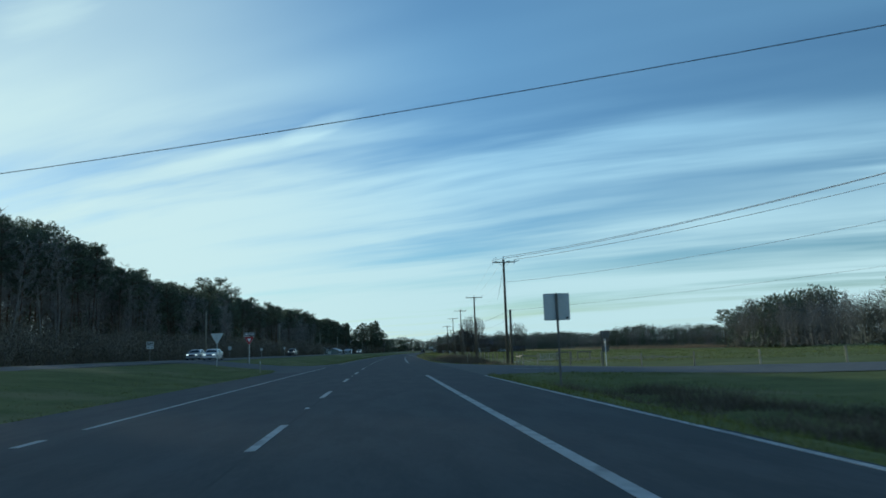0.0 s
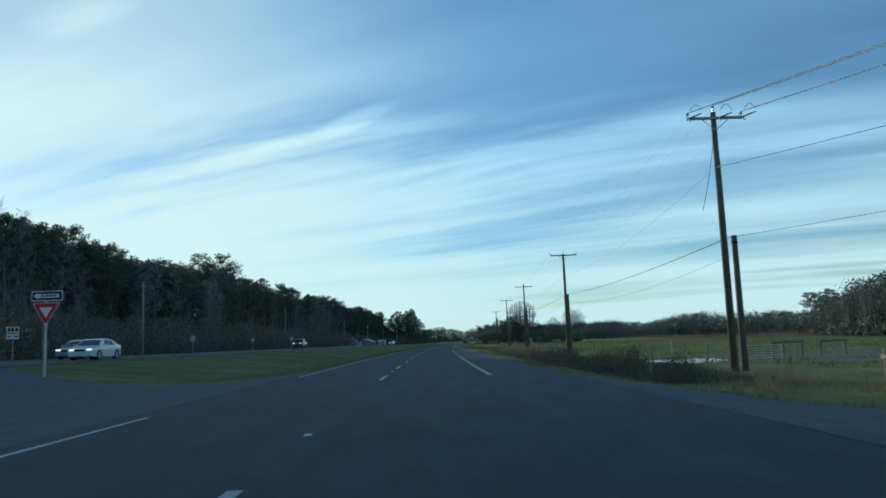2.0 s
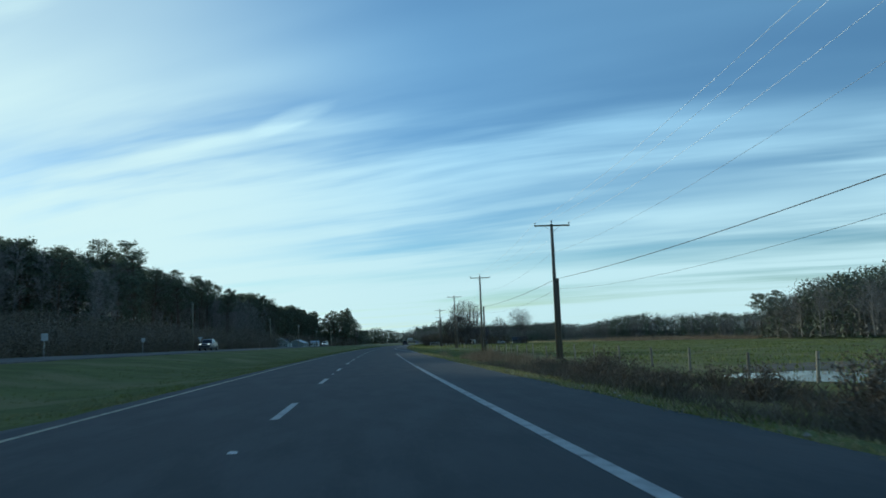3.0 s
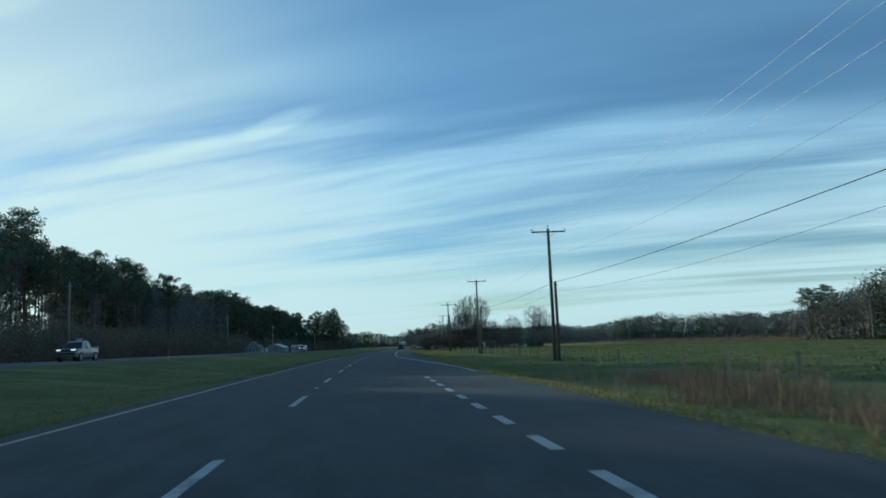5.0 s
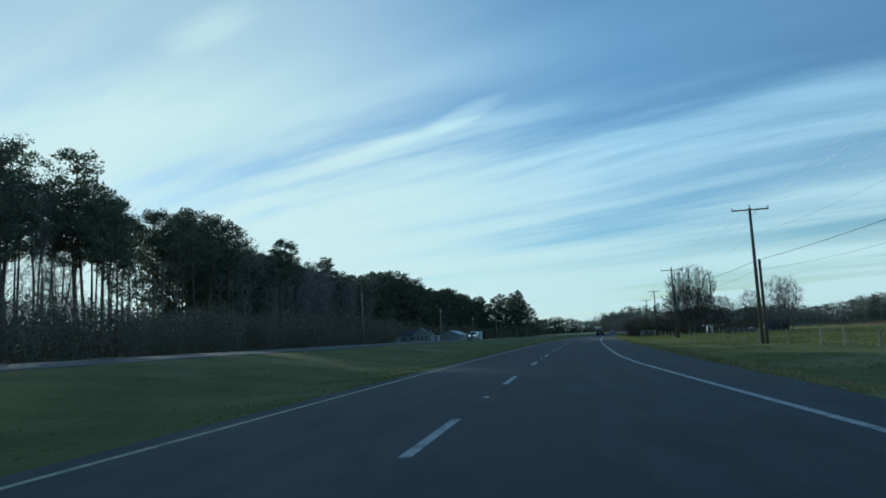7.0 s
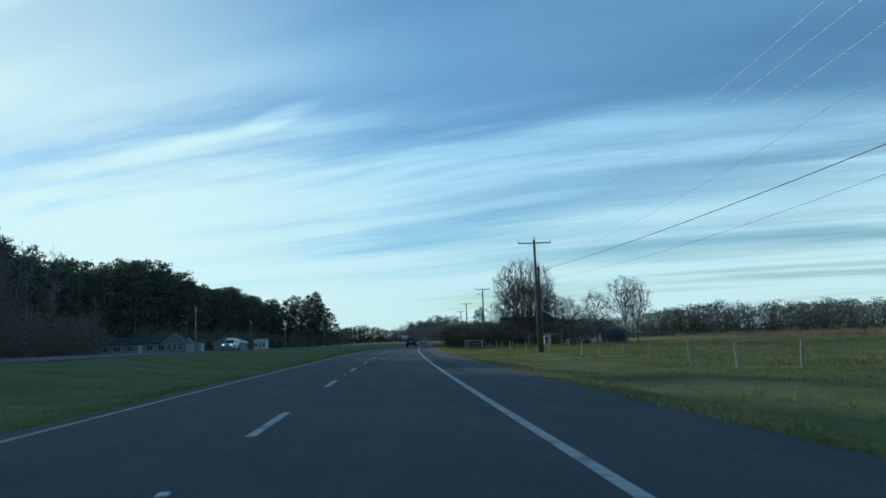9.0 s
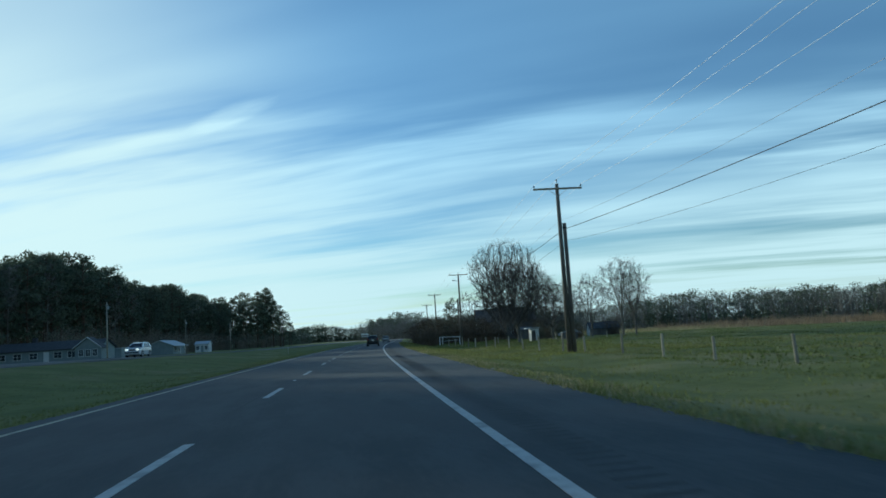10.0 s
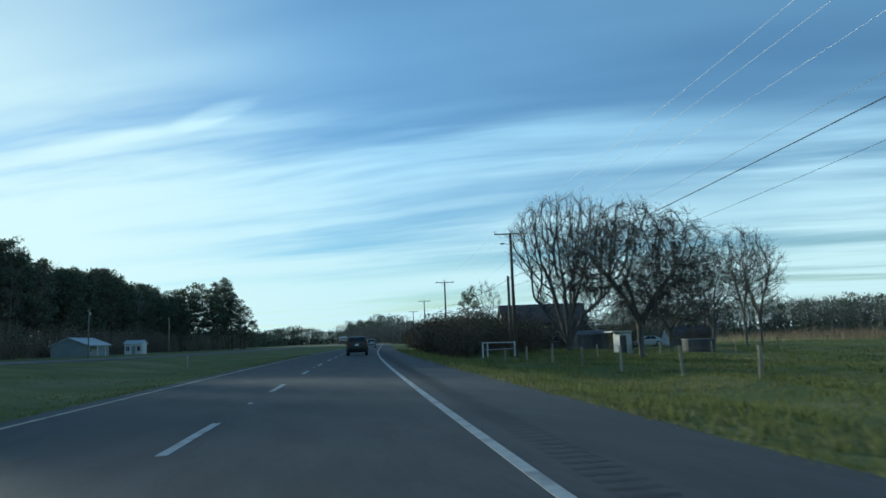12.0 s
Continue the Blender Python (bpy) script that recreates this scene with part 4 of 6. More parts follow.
def grown_tree(seed, height, crown, stems, step=0.4, trunk=0.36, fall=0.0, twigs=6, points=900, twig_long=0.6, twig_wide=0.022, straight=0.5):
    """A bare tree that grows towards points spread through its crown. crown: a function of a random source that gives one point in a crown of height 1 over a tree 1 high;
    stems: the lines of first limbs, as (foot, tip) in shares of the height."""
    r = random.Random(seed)
    goals = np.array([tuple(crown(r)) for _ in range(points)]) * height
    nodes, parent = [], []

    def add(p, up):
        nodes.append(np.array(p, float))
        parent.append(up)
        return len(nodes) - 1

    base = add((0, 0, 0), -1)
    for line in stems:
        up = base
        p = np.zeros(3)
        for q in line:
            q = np.array(q) * height
            n = max(1, int(np.linalg.norm(q - p) / step))
            for i in range(n):
                sway = np.array([r.uniform(-1, 1), r.uniform(-1, 1), r.uniform(-0.5, 0.5)]) * step * 0.16
                up = add(p + (q - p) * (i + 1) / n + sway * (i < n - 1), up)
            p = q
    near = np.full(len(goals), 1e9)
    owner = np.zeros(len(goals), int)
    alive = np.ones(len(goals), bool)
    first, forks, kids = 0, {}, {}
    for _ in range(150):
        fresh = np.array(nodes[first:])
        d = np.linalg.norm(goals[:, None, :] - fresh[None, :, :], axis=2)
        k = d.argmin(1)
        dd = d[np.arange(len(goals)), k]
        closer = dd < near
        near[closer], owner[closer] = dd[closer], k[closer] + first
        alive &= near > step * 1.3
        first = len(nodes)
        pull = {}
        for g in np.nonzero(alive)[0]:
            if near[g] < step * 9:
                v = goals[g] - nodes[owner[g]]
                pull[owner[g]] = pull.get(owner[g], 0) + v / np.linalg.norm(v)
        if not pull:
            break
        for o, v in pull.items():
            last = nodes[o] - nodes[parent[o]] if parent[o] >= 0 else np.array([0, 0, 1.0])
            v = v / (np.linalg.norm(v) + 1e-6) + last / (np.linalg.norm(last) + 1e-6) * straight + np.array([r.uniform(-1, 1), r.uniform(-1, 1), r.uniform(-1, 1)]) * 0.2 + np.array([0, 0, max(0.0, -fall) * 0.6])
            if fall < 0:
                v[2] = max(v[2], 0.45 * math.hypot(v[0], v[1]))
            tip = nodes[o] + v / (np.linalg.norm(v) + 1e-6) * step
            if forks.get(o, 0) < 3 and min(np.linalg.norm(tip - nodes[c]) for c in (o, *kids.get(o, ()))) > step * 0.5:
                forks[o] = forks.get(o, 0) + 1
                kids.setdefault(o, []).append(add(tip, o))
        if len(nodes) == first or len(nodes) > 4200:
            break
    # limbs grow stouter towards the foot
    load = np.zeros(len(nodes))
    tips = np.ones(len(nodes), bool)
    for k in range(len(nodes) - 1, 0, -1):
        load[k] = max(load[k], 1.0) if tips[k] else load[k]
        load[parent[k]] += load[k]
        tips[parent[k]] = False
    rad = trunk * (np.maximum(load, 1) / load[0]) ** 0.5 + 0.004
    wood, twig = Soup(), Soup()
    wood.limb(Vector((0, 0, -0.4)), Vector((0, 0, 0.02)), rad[0] * 1.5, rad[0] * 1.12, 10)
    for k in range(1, len(nodes)):
        p, q = Vector(nodes[parent[k]]), Vector(nodes[k])
        ra, rb = min(rad[parent[k]], rad[k] * 1.25), rad[k]
        stout = rb > trunk * 0.12
        (wood if stout else twig).limb(p, q, ra, rb * (0.5 if tips[k] else 1), 7 if rb > trunk * 0.3 else (5 if stout else 3))
        if rb < trunk * 0.13:
            d = (q - p).normalized()
            for _ in range(twigs + (4 if tips[k] else 0)):
                e = (d * r.uniform(0.3, 1.0) + rand_dir(r) * 0.8 + Vector((0, 0, -fall * r.random()))).normalized()
                a = p.lerp(q, r.random())
                long = twig_long * r.uniform(0.5, 1.4)
                twig.leaf(a, e, rand_dir(r).cross(e).normalized(), long, twig_wide * r.uniform(0.7, 1.3))
                for _ in range(2):
                    f = (e + rand_dir(r) * 0.7 + Vector((0, 0, -fall * 0.6 * r.random()))).normalized()
                    twig.leaf(a + e * long * r.uniform(0.3, 0.8), f, rand_dir(r).cross(f).normalized(), long * r.uniform(0.4, 0.8), twig_wide * 0.7)
    return wood, twig


def vase_crown(r):
    """A crown that opens upward from the foot and closes in a dome."""
    while True:
        z = r.uniform(0.12, 1.0)
        wide = 0.42 * min(1.0, ((z - 0.06) / 0.6)) ** 0.8 * math.sqrt(max(0.0, 1 - max(0.0, (z - 0.62) / 0.38) ** 2.2))
        x, y = r.uniform(-0.45, 0.45), r.uniform(-0.45, 0.45)
        if 0.2 * wide < math.hypot(x, y) < wide * (0.92 + 0.16 * noise.noise(Vector((x * 9, y * 9, z * 9)))):
            return x, y, z


def dome_crown(middle, wide, tall, hollow=0.3):
    def pick(r):
        while True:
            v = Vector((r.uniform(-1, 1), r.uniform(-1, 1), r.uniform(-1, 1)))
            edge = 0.93 + 0.2 * noise.noise(v * 2.6)
            if hollow < v.length < edge and v.z > -0.85:
                return v.x * wide, v.y * wide, middle + v.z * tall
    return pick


def fork(n, foot, spread, tip, seed):
    """First limbs that leave a trunk at about one height."""
    r = random.Random(seed)
    lines = []
    for k in range(n):
        a = 2 * math.pi * (k + r.uniform(-0.25, 0.25)) / n
        w = spread * r.uniform(0.75, 1.15)
        lines.append(((r.uniform(-0.01, 0.01), r.uniform(-0.01, 0.01), foot * r.uniform(0.8, 1.1)), (math.cos(a) * w * 0.5, math.sin(a) * w * 0.5, foot + (tip - foot) * r.uniform(0.42, 0.6)), (math.cos(a) * w, math.sin(a) * w, tip * r.uniform(0.9, 1.1))))
    return lines


def pine_kind(seed, height, crown_from, width, limbs=17, puffs=4, blades=44, size=0.3, flat=0.6):
    """A pine with a bare trunk and a domed crown of separate tufts held out on limbs."""
    r = random.Random(seed)
    wood, crown = Soup(), Soup()
    q, d = Vector((0, 0, -0.2)), Vector((r.uniform(-0.03, 0.03), r.uniform(-0.03, 0.03), 1))
    n, rad = 10, height * 0.0105
    spine = [q]
    for i in range(n):
        d = (d + Vector((r.uniform(-0.035, 0.035), r.uniform(-0.035, 0.035), 0.1))).normalized()
        nxt = q + d * height / n * 0.96
        wood.limb(q, nxt, rad, rad * 0.88, 7)
        q, rad = nxt, rad * 0.88
        spine.append(q)
    spine.append(q + d * 0.3)

    def on_spine(t):
        k = min(n - 1, int(t * n))
        return spine[k].lerp(spine[k + 1], t * n - k)

    for i in range(8):                          # dead stubs below the crown
        p, side = on_spine(r.uniform(0.3, crown_from + 0.05)), rand_dir(r)
        wood.limb(p, p + Vector((side.x, side.y, r.uniform(-0.1, 0.4))) * r.uniform(0.6, 2.2), 0.035, 0, 3)
    for i in range(limbs):
        u = (i + r.random() * 0.8) / limbs
        p = on_spine(min(0.985, crown_from + (1 - crown_from) * u))
        reach = width * (0.3 + 0.7 * math.sin(math.pi * min(1.0, 0.24 + u * 0.72))) * r.uniform(0.6, 1.1)
        a = i * 2.4 + r.uniform(-0.5, 0.5)
        tip = p + Vector((math.cos(a) * reach, math.sin(a) * reach, reach * r.uniform(0.15, 0.45) + 0.5 * u))
        mid = p.lerp(tip, 0.5) - Vector((0, 0, reach * 0.07))
        wood.limb(p, mid, 0.085, 0.055, 4)
        wood.limb(mid, tip, 0.055, 0.015, 3)
        for k in range(puffs):
            s = 1.0 - 0.62 * k / puffs
            side = Vector((-math.sin(a), math.cos(a), 0)) * r.uniform(-0.42, 0.42) * reach * (0.4 if k == 0 else 1.0)
            c = p.lerp(tip, s) + side + Vector((0, 0, r.uniform(0.0, 0.45)))
            if k:
                wood.limb(p.lerp(tip, s * 0.7), c, 0.03, 0.0, 3)
            rx = width * r.uniform(0.17, 0.3)
            rz = rx * flat * r.uniform(0.8, 1.2)
            for _ in range(int(blades * r.uniform(0.7, 1.2))):
                v = rand_dir(r) * (0.35 + 0.65 * r.random() ** 0.5)
                if v.z < -0.55:
                    v.z *= 0.4
                pt = c + Vector((v.x * rx, v.y * rx, v.z * rz))
                dd = (rand_dir(r) * 0.8 + Vector((v.x, v.y, v.z + 0.35))).normalized()
                crown.leaf(pt, dd, rand_dir(r).cross(dd).normalized(), size * r.uniform(0.6, 1.3), size * r.uniform(0.4, 0.75))
    k = height / float(np.percentile([v.z for v in crown.v], 99.5))
    for soup in (wood, crown):
        soup.v = [v * k for v in soup.v]
    return wood, crown


def slim_tree(seed, height, limbs=16, spread=0.17, low=0.4, twigs=9):
    """A slender leafless tree of the woods, 1 stem with rising limbs and a haze of twigs."""
    r = random.Random(seed)
    wood, twig = Soup(), Soup()
    p, d = Vector((0, 0, -0.3)), Vector((r.uniform(-0.05, 0.05), r.uniform(-0.05, 0.05), 1)).normalized()
    n, rad = 9, height * 0.0085
    spine = [p]
    for i in range(n):
        d = (d + Vector((r.uniform(-0.07, 0.07), r.uniform(-0.07, 0.07), 0.12))).normalized()
        q = p + d * height * 0.9 / n
        wood.limb(p, q, rad, rad * 0.84, 6)
        p, rad = q, rad * 0.84
        spine.append(q)
    for i in range(limbs):
        t = low + (0.97 - low) * (i + r.random()) / limbs
        k = min(n - 1, int(t * n))
        p = spine[k].lerp(spine[k + 1], t * n - k)
        a = i * 2.4 + r.uniform(-0.6, 0.6)
        long = height * spread * (1.25 - 0.75 * (t - low) / (1 - low)) * r.uniform(0.7, 1.25)
        d = Vector((math.cos(a), math.sin(a), r.uniform(0.7, 1.5))).normalized()
        thick = height * 0.0085 * 0.84 ** (t * n) * 0.5
        for j in range(3):
            q = p + d * long / 3
            wood.limb(p, q, thick, thick * 0.6, 4 if j == 0 else 3)
            for _ in range(3):
                e = (d + rand_dir(r) * 0.85).normalized()
                b = p.lerp(q, r.random())
                tip = b + e * long * r.uniform(0.22, 0.5)
                twig.leaf(b, e, rand_dir(r).cross(e).normalized(), (tip - b).length, thick * 0.9)
                for _ in range(twigs):
                    f = (e * 0.7 + rand_dir(r) * 0.8 + Vector((0, 0, 0.25))).normalized()
                    twig.leaf(b.lerp(tip, r.uniform(0.2, 1.0)), f, rand_dir(r).cross(f).normalized(), height * r.uniform(0.02, 0.06), height * r.uniform(0.0016, 0.0032))
            p, thick = q, thick * 0.6
            d = (d + rand_dir(r) * 0.25 + Vector((0, 0, 0.18))).normalized()
    return wood, twig


def shrub_kind(seed, height, width, leaves, size, stems=14):
    r = random.Random(seed)
    wood, crown = Soup(), Soup()
    lobes = []
    for i in range(stems):
        a, t = r.uniform(0, 2 * math.pi), r.uniform(0.1, 1) ** 0.7
        tip = Vector((math.cos(a) * width * 0.5 * t, math.sin(a) * width * 0.5 * t, height * (1 - 0.45 * t * t) * r.uniform(0.75, 1.0)))
        foot = Vector((tip.x * 0.25, tip.y * 0.25, -0.1))
        mid = foot.lerp(tip, 0.5) + Vector((r.uniform(-0.2, 0.2), r.uniform(-0.2, 0.2), 0.1))
        wood.limb(foot, mid, 0.035, 0.025, 4)
        wood.limb(mid, tip, 0.025, 0.0, 3)
        for _ in range(6):
            b = mid.lerp(tip, r.random())
            wood.limb(b, b + (rand_dir(r) + Vector((0, 0, 0.6))) * height * 0.16, 0.012, 0.0, 3)
        lobes += [(tip, 1.0), (mid, 1.25), (foot.lerp(mid, 0.5), 1.2)]
    for _ in range(leaves):
        c, k = r.choice(lobes)
        v = rand_dir(r) * r.random() ** 0.45
        pt = c + v * k * width * 0.17
        if pt.z < 0.02:
            pt.z = abs(pt.z) * 0.5
        dd = (rand_dir(r) + v).normalized()
        crown.leaf(pt, dd, rand_dir(r).cross(dd).normalized(), size * r.uniform(0.6, 1.4), size * r.uniform(0.4, 0.8))
    return wood, crown


def plant(name, kind, m, label, category, group, wood_mat, crown_mat, crown_name="crown", trunk_name="trunk"):
    ob = thing(name, m, label, category, group)
    kind[0].make(trunk_name, wood_mat, ob)
    kind[1].make(crown_name, crown_mat, ob)
    return ob


# height of the woods' outline along the far side of the road
WOOD_TOP = [(-60, 25), (66, 24), (86, 20.5), (100, 19.5), (114, 20.5), (127, 20), (141, 17.7), (162, 16.8), (185, 16.6), (205, 15.8), (218, 16), (226, 16.9), (231, 17.5), (242, 18.5), (256, 18.5), (266, 19), (282, 18.5), (298, 16.5), (306, 17.5), (320, 17), (332, 15), (360, 14.5), (397, 13.7), (421, 14.8), (453, 17.2), (472, 16.5), (490, 15.2), (521, 14.9), (545, 15.7), (586, 15.6), (640, 15), (760, 14)]


def wood_limit(off, y, open_yard):
    """Trees further back may stand higher behind those in front."""
    back = (abs(off) - 80) * 1.8 if open_yard else (abs(off) - 50) * 1.0
    return lerp_table(WOOD_TOP, y - back) * min(abs(off), 88 if open_yard else 200) / 50.0


def make_woods():
    r = random.Random(4)
    shapes = ((0.6, 3.4, 17), (0.66, 3.9, 15), (0.55, 3.0, 19), (0.7, 3.5, 14), (0.5, 3.3, 21), (0.62, 2.7, 15))
    pines = [plant("pine_tree", pine_kind(20 + i, 20.0, cf, w, limbs), pose(0, -900 - 40 * i, 0), "tall pine with bare trunk and a ragged domed crown", "pine tree", "pines of the woods", PINE_BARK, NEEDLES) for i, (cf, w, limbs) in enumerate(shapes)]
    far_pines = [plant("pine_tree", pine_kind(220 + i, 20.0, cf, w, limbs, 3, 24, 0.5), pose(0, -1200 - 40 * i, 0), "pine with a dense domed crown behind the yards", "pine tree", "pines behind the yards", PINE_BARK, NEEDLES) for i, (cf, w, limbs) in enumerate(((0.45, 4.0, 18), (0.55, 3.6, 15), (0.38, 3.8, 19)))]
    full = [plant("evergreen_tree", pine_kind(130 + i, 18.0, 0.18 + 0.07 * i, 4.0 - 0.2 * i, 19, 3, 24, 0.62, 0.8), pose(30, -900 - 40 * i, 0), "dense dark evergreen tree with branches low on its trunk", "evergreen tree", "dense evergreens of the woods", PINE_BARK, NEEDLES) for i in range(3)]
    bares = [plant("bare_tree", slim_tree(40 + i, 16.0, 15 + 2 * i, 0.15 + 0.02 * i, 0.42 - 0.04 * i, 7), pose(60, -900 - 40 * i, 0), "tall slim leafless tree with pale grey bark in the woods", "tree", "bare trees of the woods", WOOD_BARK, WOOD_TWIGS) for i in range(4)]
    poles = [plant("sapling", slim_tree(140 + i, 10.0, 8, 0.12, 0.35, 4), pose(90, -900 - 40 * i, 0), "thin leafless sapling at the edge of the woods", "sapling", "saplings of the woods", WOOD_BARK, WOOD_TWIGS) for i in range(3)]
    shrubs = [plant("shrub", shrub_kind(60 + i, 4.6, 5.0, 1700, 0.2, 16), pose(120, -900 - 40 * i, 0), "dense grey green undergrowth at the foot of the woods", "shrub", "undergrowth of the woods", WOOD_BARK, SCRUB, "foliage", "branchwork") for i in range(3)]
    used = set()

    def put(pool, i, off, y, height, base):
        if off > -79 and 392 < y < 426:
            off = -80 - r.uniform(0, 5)
        src = pool[i]
        z = ground_height(off, y)
        k = height / base
        m = Matrix.Translation(at(off, y, z)) @ pose(0, 0, 0, 0, 0, r.uniform(0, 360)) @ Matrix.Diagonal((k * r.uniform(0.9, 1.1), k * r.uniform(0.9, 1.1), k, 1))
        if src not in used:
            used.add(src)
            src.matrix_basis = m
        else:
            c = copy_thing(src, Matrix.Identity(4))
            c.matrix_basis = m

    y = 8.0
    while y < 660:
        open_yard = y > 330
        front = -41 if not open_yard else (-74 if y < 545 else -84)
        deciduous = lerp_table([(0, 0.78), (80, 0.72), (150, 0.55), (170, 0.6), (215, 0.6), (228, 0.45), (280, 0.45), (285, 0.95), (322, 0.95), (326, 0.22), (740, 0.22)], y)
        leafy = lerp_table([(0, 0.1), (145, 0.1), (155, 0.0), (270, 0.0), (328, 0.5), (332, 0.45), (740, 0.45)], y)
        for row, depth in enumerate((3, 8, 14, 22, 32)):
            if (row > 2 and r.random() < 0.4) or (row < 3 and 200 < y < 290 and r.random() < 0.45):
                continue
            off = front - depth - r.uniform(0, 5)
            yy = y + r.uniform(-2.0, 2.0)
            limit = wood_limit(off, yy, open_yard)
            if r.random() < deciduous:
                put(bares, r.randrange(4), off, yy, limit * r.uniform(0.78, 1.04), 16.0)
            elif r.random() < (0.7 if row > 2 and 150 < y < 230 else leafy):
                put(full, r.randrange(3), off, yy, limit * (r.uniform(0.88, 1.0) if open_yard else r.uniform(0.68, 0.9)), 18.0)
            else:
                put(far_pines if open_yard else pines, r.randrange(3 if open_yard else 6), off, yy, limit * r.uniform(0.88, 1.03) * (0.86 if y < 95 else 1.0), 20.0)
            if open_yard and row < 2:
                put(full, r.randrange(3), off - 2.5, yy + 3.0, limit * r.uniform(0.72, 0.95), 18.0)
        for row in range(1 if 0 < y < 620 else 0):
            off = front + 0.5 - row * 4.5 - r.uniform(0, 2)
            put(shrubs, r.randrange(3), off, y + r.uniform(-1.5, 1.5), r.uniform(3.8, 5.4) * (1.5 if open_yard else 1), 4.6)
        if 88 < y < 160:
            for deep in (46, 53):
                put(pines, r.randrange(6), -deep - r.uniform(0, 4), y + r.uniform(-2, 2), wood_limit(-deep, y, False) * r.uniform(0.88, 1.04), 20.0)
        if 205 < y < 300:
            for deep in (63,):
                put(pines, r.choice((0, 1, 3, 5)), -deep - r.uniform(0, 3), y + r.uniform(-2, 2), wood_limit(-deep, y, False) * r.uniform(0.8, 0.96), 20.0)
        # back rows added to stop low sun shafts reaching the median
        if 150 < y < 285:
            for deep in (72, 80):
                put(pines if y > 215 else far_pines, r.choice((0, 1, 3, 5)) if y > 215 else r.randrange(3), -deep - r.uniform(0, 5), y + r.uniform(-2, 2), wood_limit(-deep, y, False) * r.uniform(0.78, 0.92), 20.0)
        # filler evergreens behind the front trees, added to shade the road from low sun
        if 155 < y < 228 or 283 < y < 338:
            for deep in (49, 57, 65) if y < 228 else (57, 65):
                put(full, r.randrange(3), -deep - r.uniform(0, 4), y + r.uniform(-2, 2), wood_limit(-deep, y, False) * (r.uniform(0.86, 0.97) if y < 228 else r.uniform(0.74, 0.84)), 18.0)
        if y < 332:
            for _ in range(3):
                put(poles, r.randrange(3), front - r.uniform(0.5, 26), y + r.uniform(-2.3, 2.3), r.uniform(7, 13), 10.0)
        if y < 140:
            put(bares, r.randrange(4), front - 12 - r.uniform(0, 14), y + 2, wood_limit(front - 20, y, False) * r.uniform(0.7, 0.95), 16.0)
        y += 5.5 if y < 90 else (4.6 if y < 330 else 5.4)
    # marked tall pines
    for off, y, top, i in ((-54, 237, 22.8, 1), (-64, 264, 28.6, 0), (-70, 256.6, 28.3, 3), (-48, 113, 20.3, 1), (-80, 477, 26.8, 1), (-82, 448, 26.6, 4), (-80, 438, 26.0, 0), (-81, 540, 25.6, 3)):
        put(pines, i, off, y, top - ground_height(off, y), 20.0)
    # the rounded clump at the end of the woods
    for off, y, top in ((-52.5, 560, 24.2), (-60, 565, 23.2), (-51.5, 566, 22.4), (-63, 558, 21.5), (-66.5, 566, 18.5), (-48.5, 560, 19), (-46, 568, 15), (-53.5, 553, 18.5), (-58.5, 553, 19), (-69.5, 560, 14.5), (-43.5, 573, 10.5), (-57.5, 574, 22), (-50.5, 555, 15), (-62.5, 552, 16)):
        put(full, r.randrange(3), off, y, top - ground_height(off, y), 18.0)
        put(far_pines, 2, off + r.uniform(-2, 2), y + r.uniform(2, 6), (top - ground_height(off, y)) * r.uniform(0.85, 0.98), 20.0)
    for off, y, h in ((-60, 305, 20.5), (-57, 318, 17.5), (-53, 298, 18), (-62, 312, 20), (-45, 560, 12), (-46, 566, 11.5), (-72, 105, 25), (-66, 118, 24), (-55, 130, 20), (-58, 142, 20), (-50, 96, 21), (-62, 92, 24)):
        put(bares, r.randrange(4), off, y, h, 16.0)
    # dark thicket between the trunks
    thicket = Soup()
    for _ in range(52000):
        y = r.uniform(-30, 640)
        deep = r.random()
        if y < 332:
            off = -47 - 32 * deep
            high = lerp_table([(-30, 9.5), (140, 8.5), (160, 5.5), (180, 5.6), (275, 5.6), (300, 7.5), (345, 8.0)], y)
        else:
            off = (-76.5 if y < 545 else -86) - 26 * deep
            high = 12.5
        if off > -79 and 392 < y < 426:
            continue
        high *= 0.8 + 0.4 * noise.noise(Vector((off * 0.12, y * 0.12, 2.0)))
        p = at(off, y, ground_height(off, y) + high * r.random() ** 1.15)
        d = rand_dir(r)
        thicket.leaf(p, d, rand_dir(r).cross(d).normalized(), r.uniform(0.4, 0.9), r.uniform(0.25, 0.5))
    for _ in range(150000):
        y = r.uniform(30, 334)
        off = -42.4 - 12 * r.random()
        p = at(off, y, ground_height(off, y) + 5.6 * r.random() ** 1.25 * (0.85 + 0.5 * noise.noise(Vector((off * 0.15, y * 0.15, 6.0)))))
        d = (rand_dir(r) + Vector((0, 0, 0.9))).normalized()
        thicket.leaf(p, d, rand_dir(r).cross(d).normalized(), r.uniform(0.35, 1.1), r.uniform(0.035, 0.12))
    tagged(thicket.make("thicket", SCRUB), "dull grey green thicket between the trunks of the woods", "thicket", kind="stuff")
    for off, y in ((-52, 556), (-58, 548), (-64, 549), (-50, 566), (-70, 550), (-55, 553), (-61, 556), (-67, 555), (-47, 570), (-74, 555)):
        put(shrubs, r.randrange(3), off, y, 6, 4.6)


make_woods()


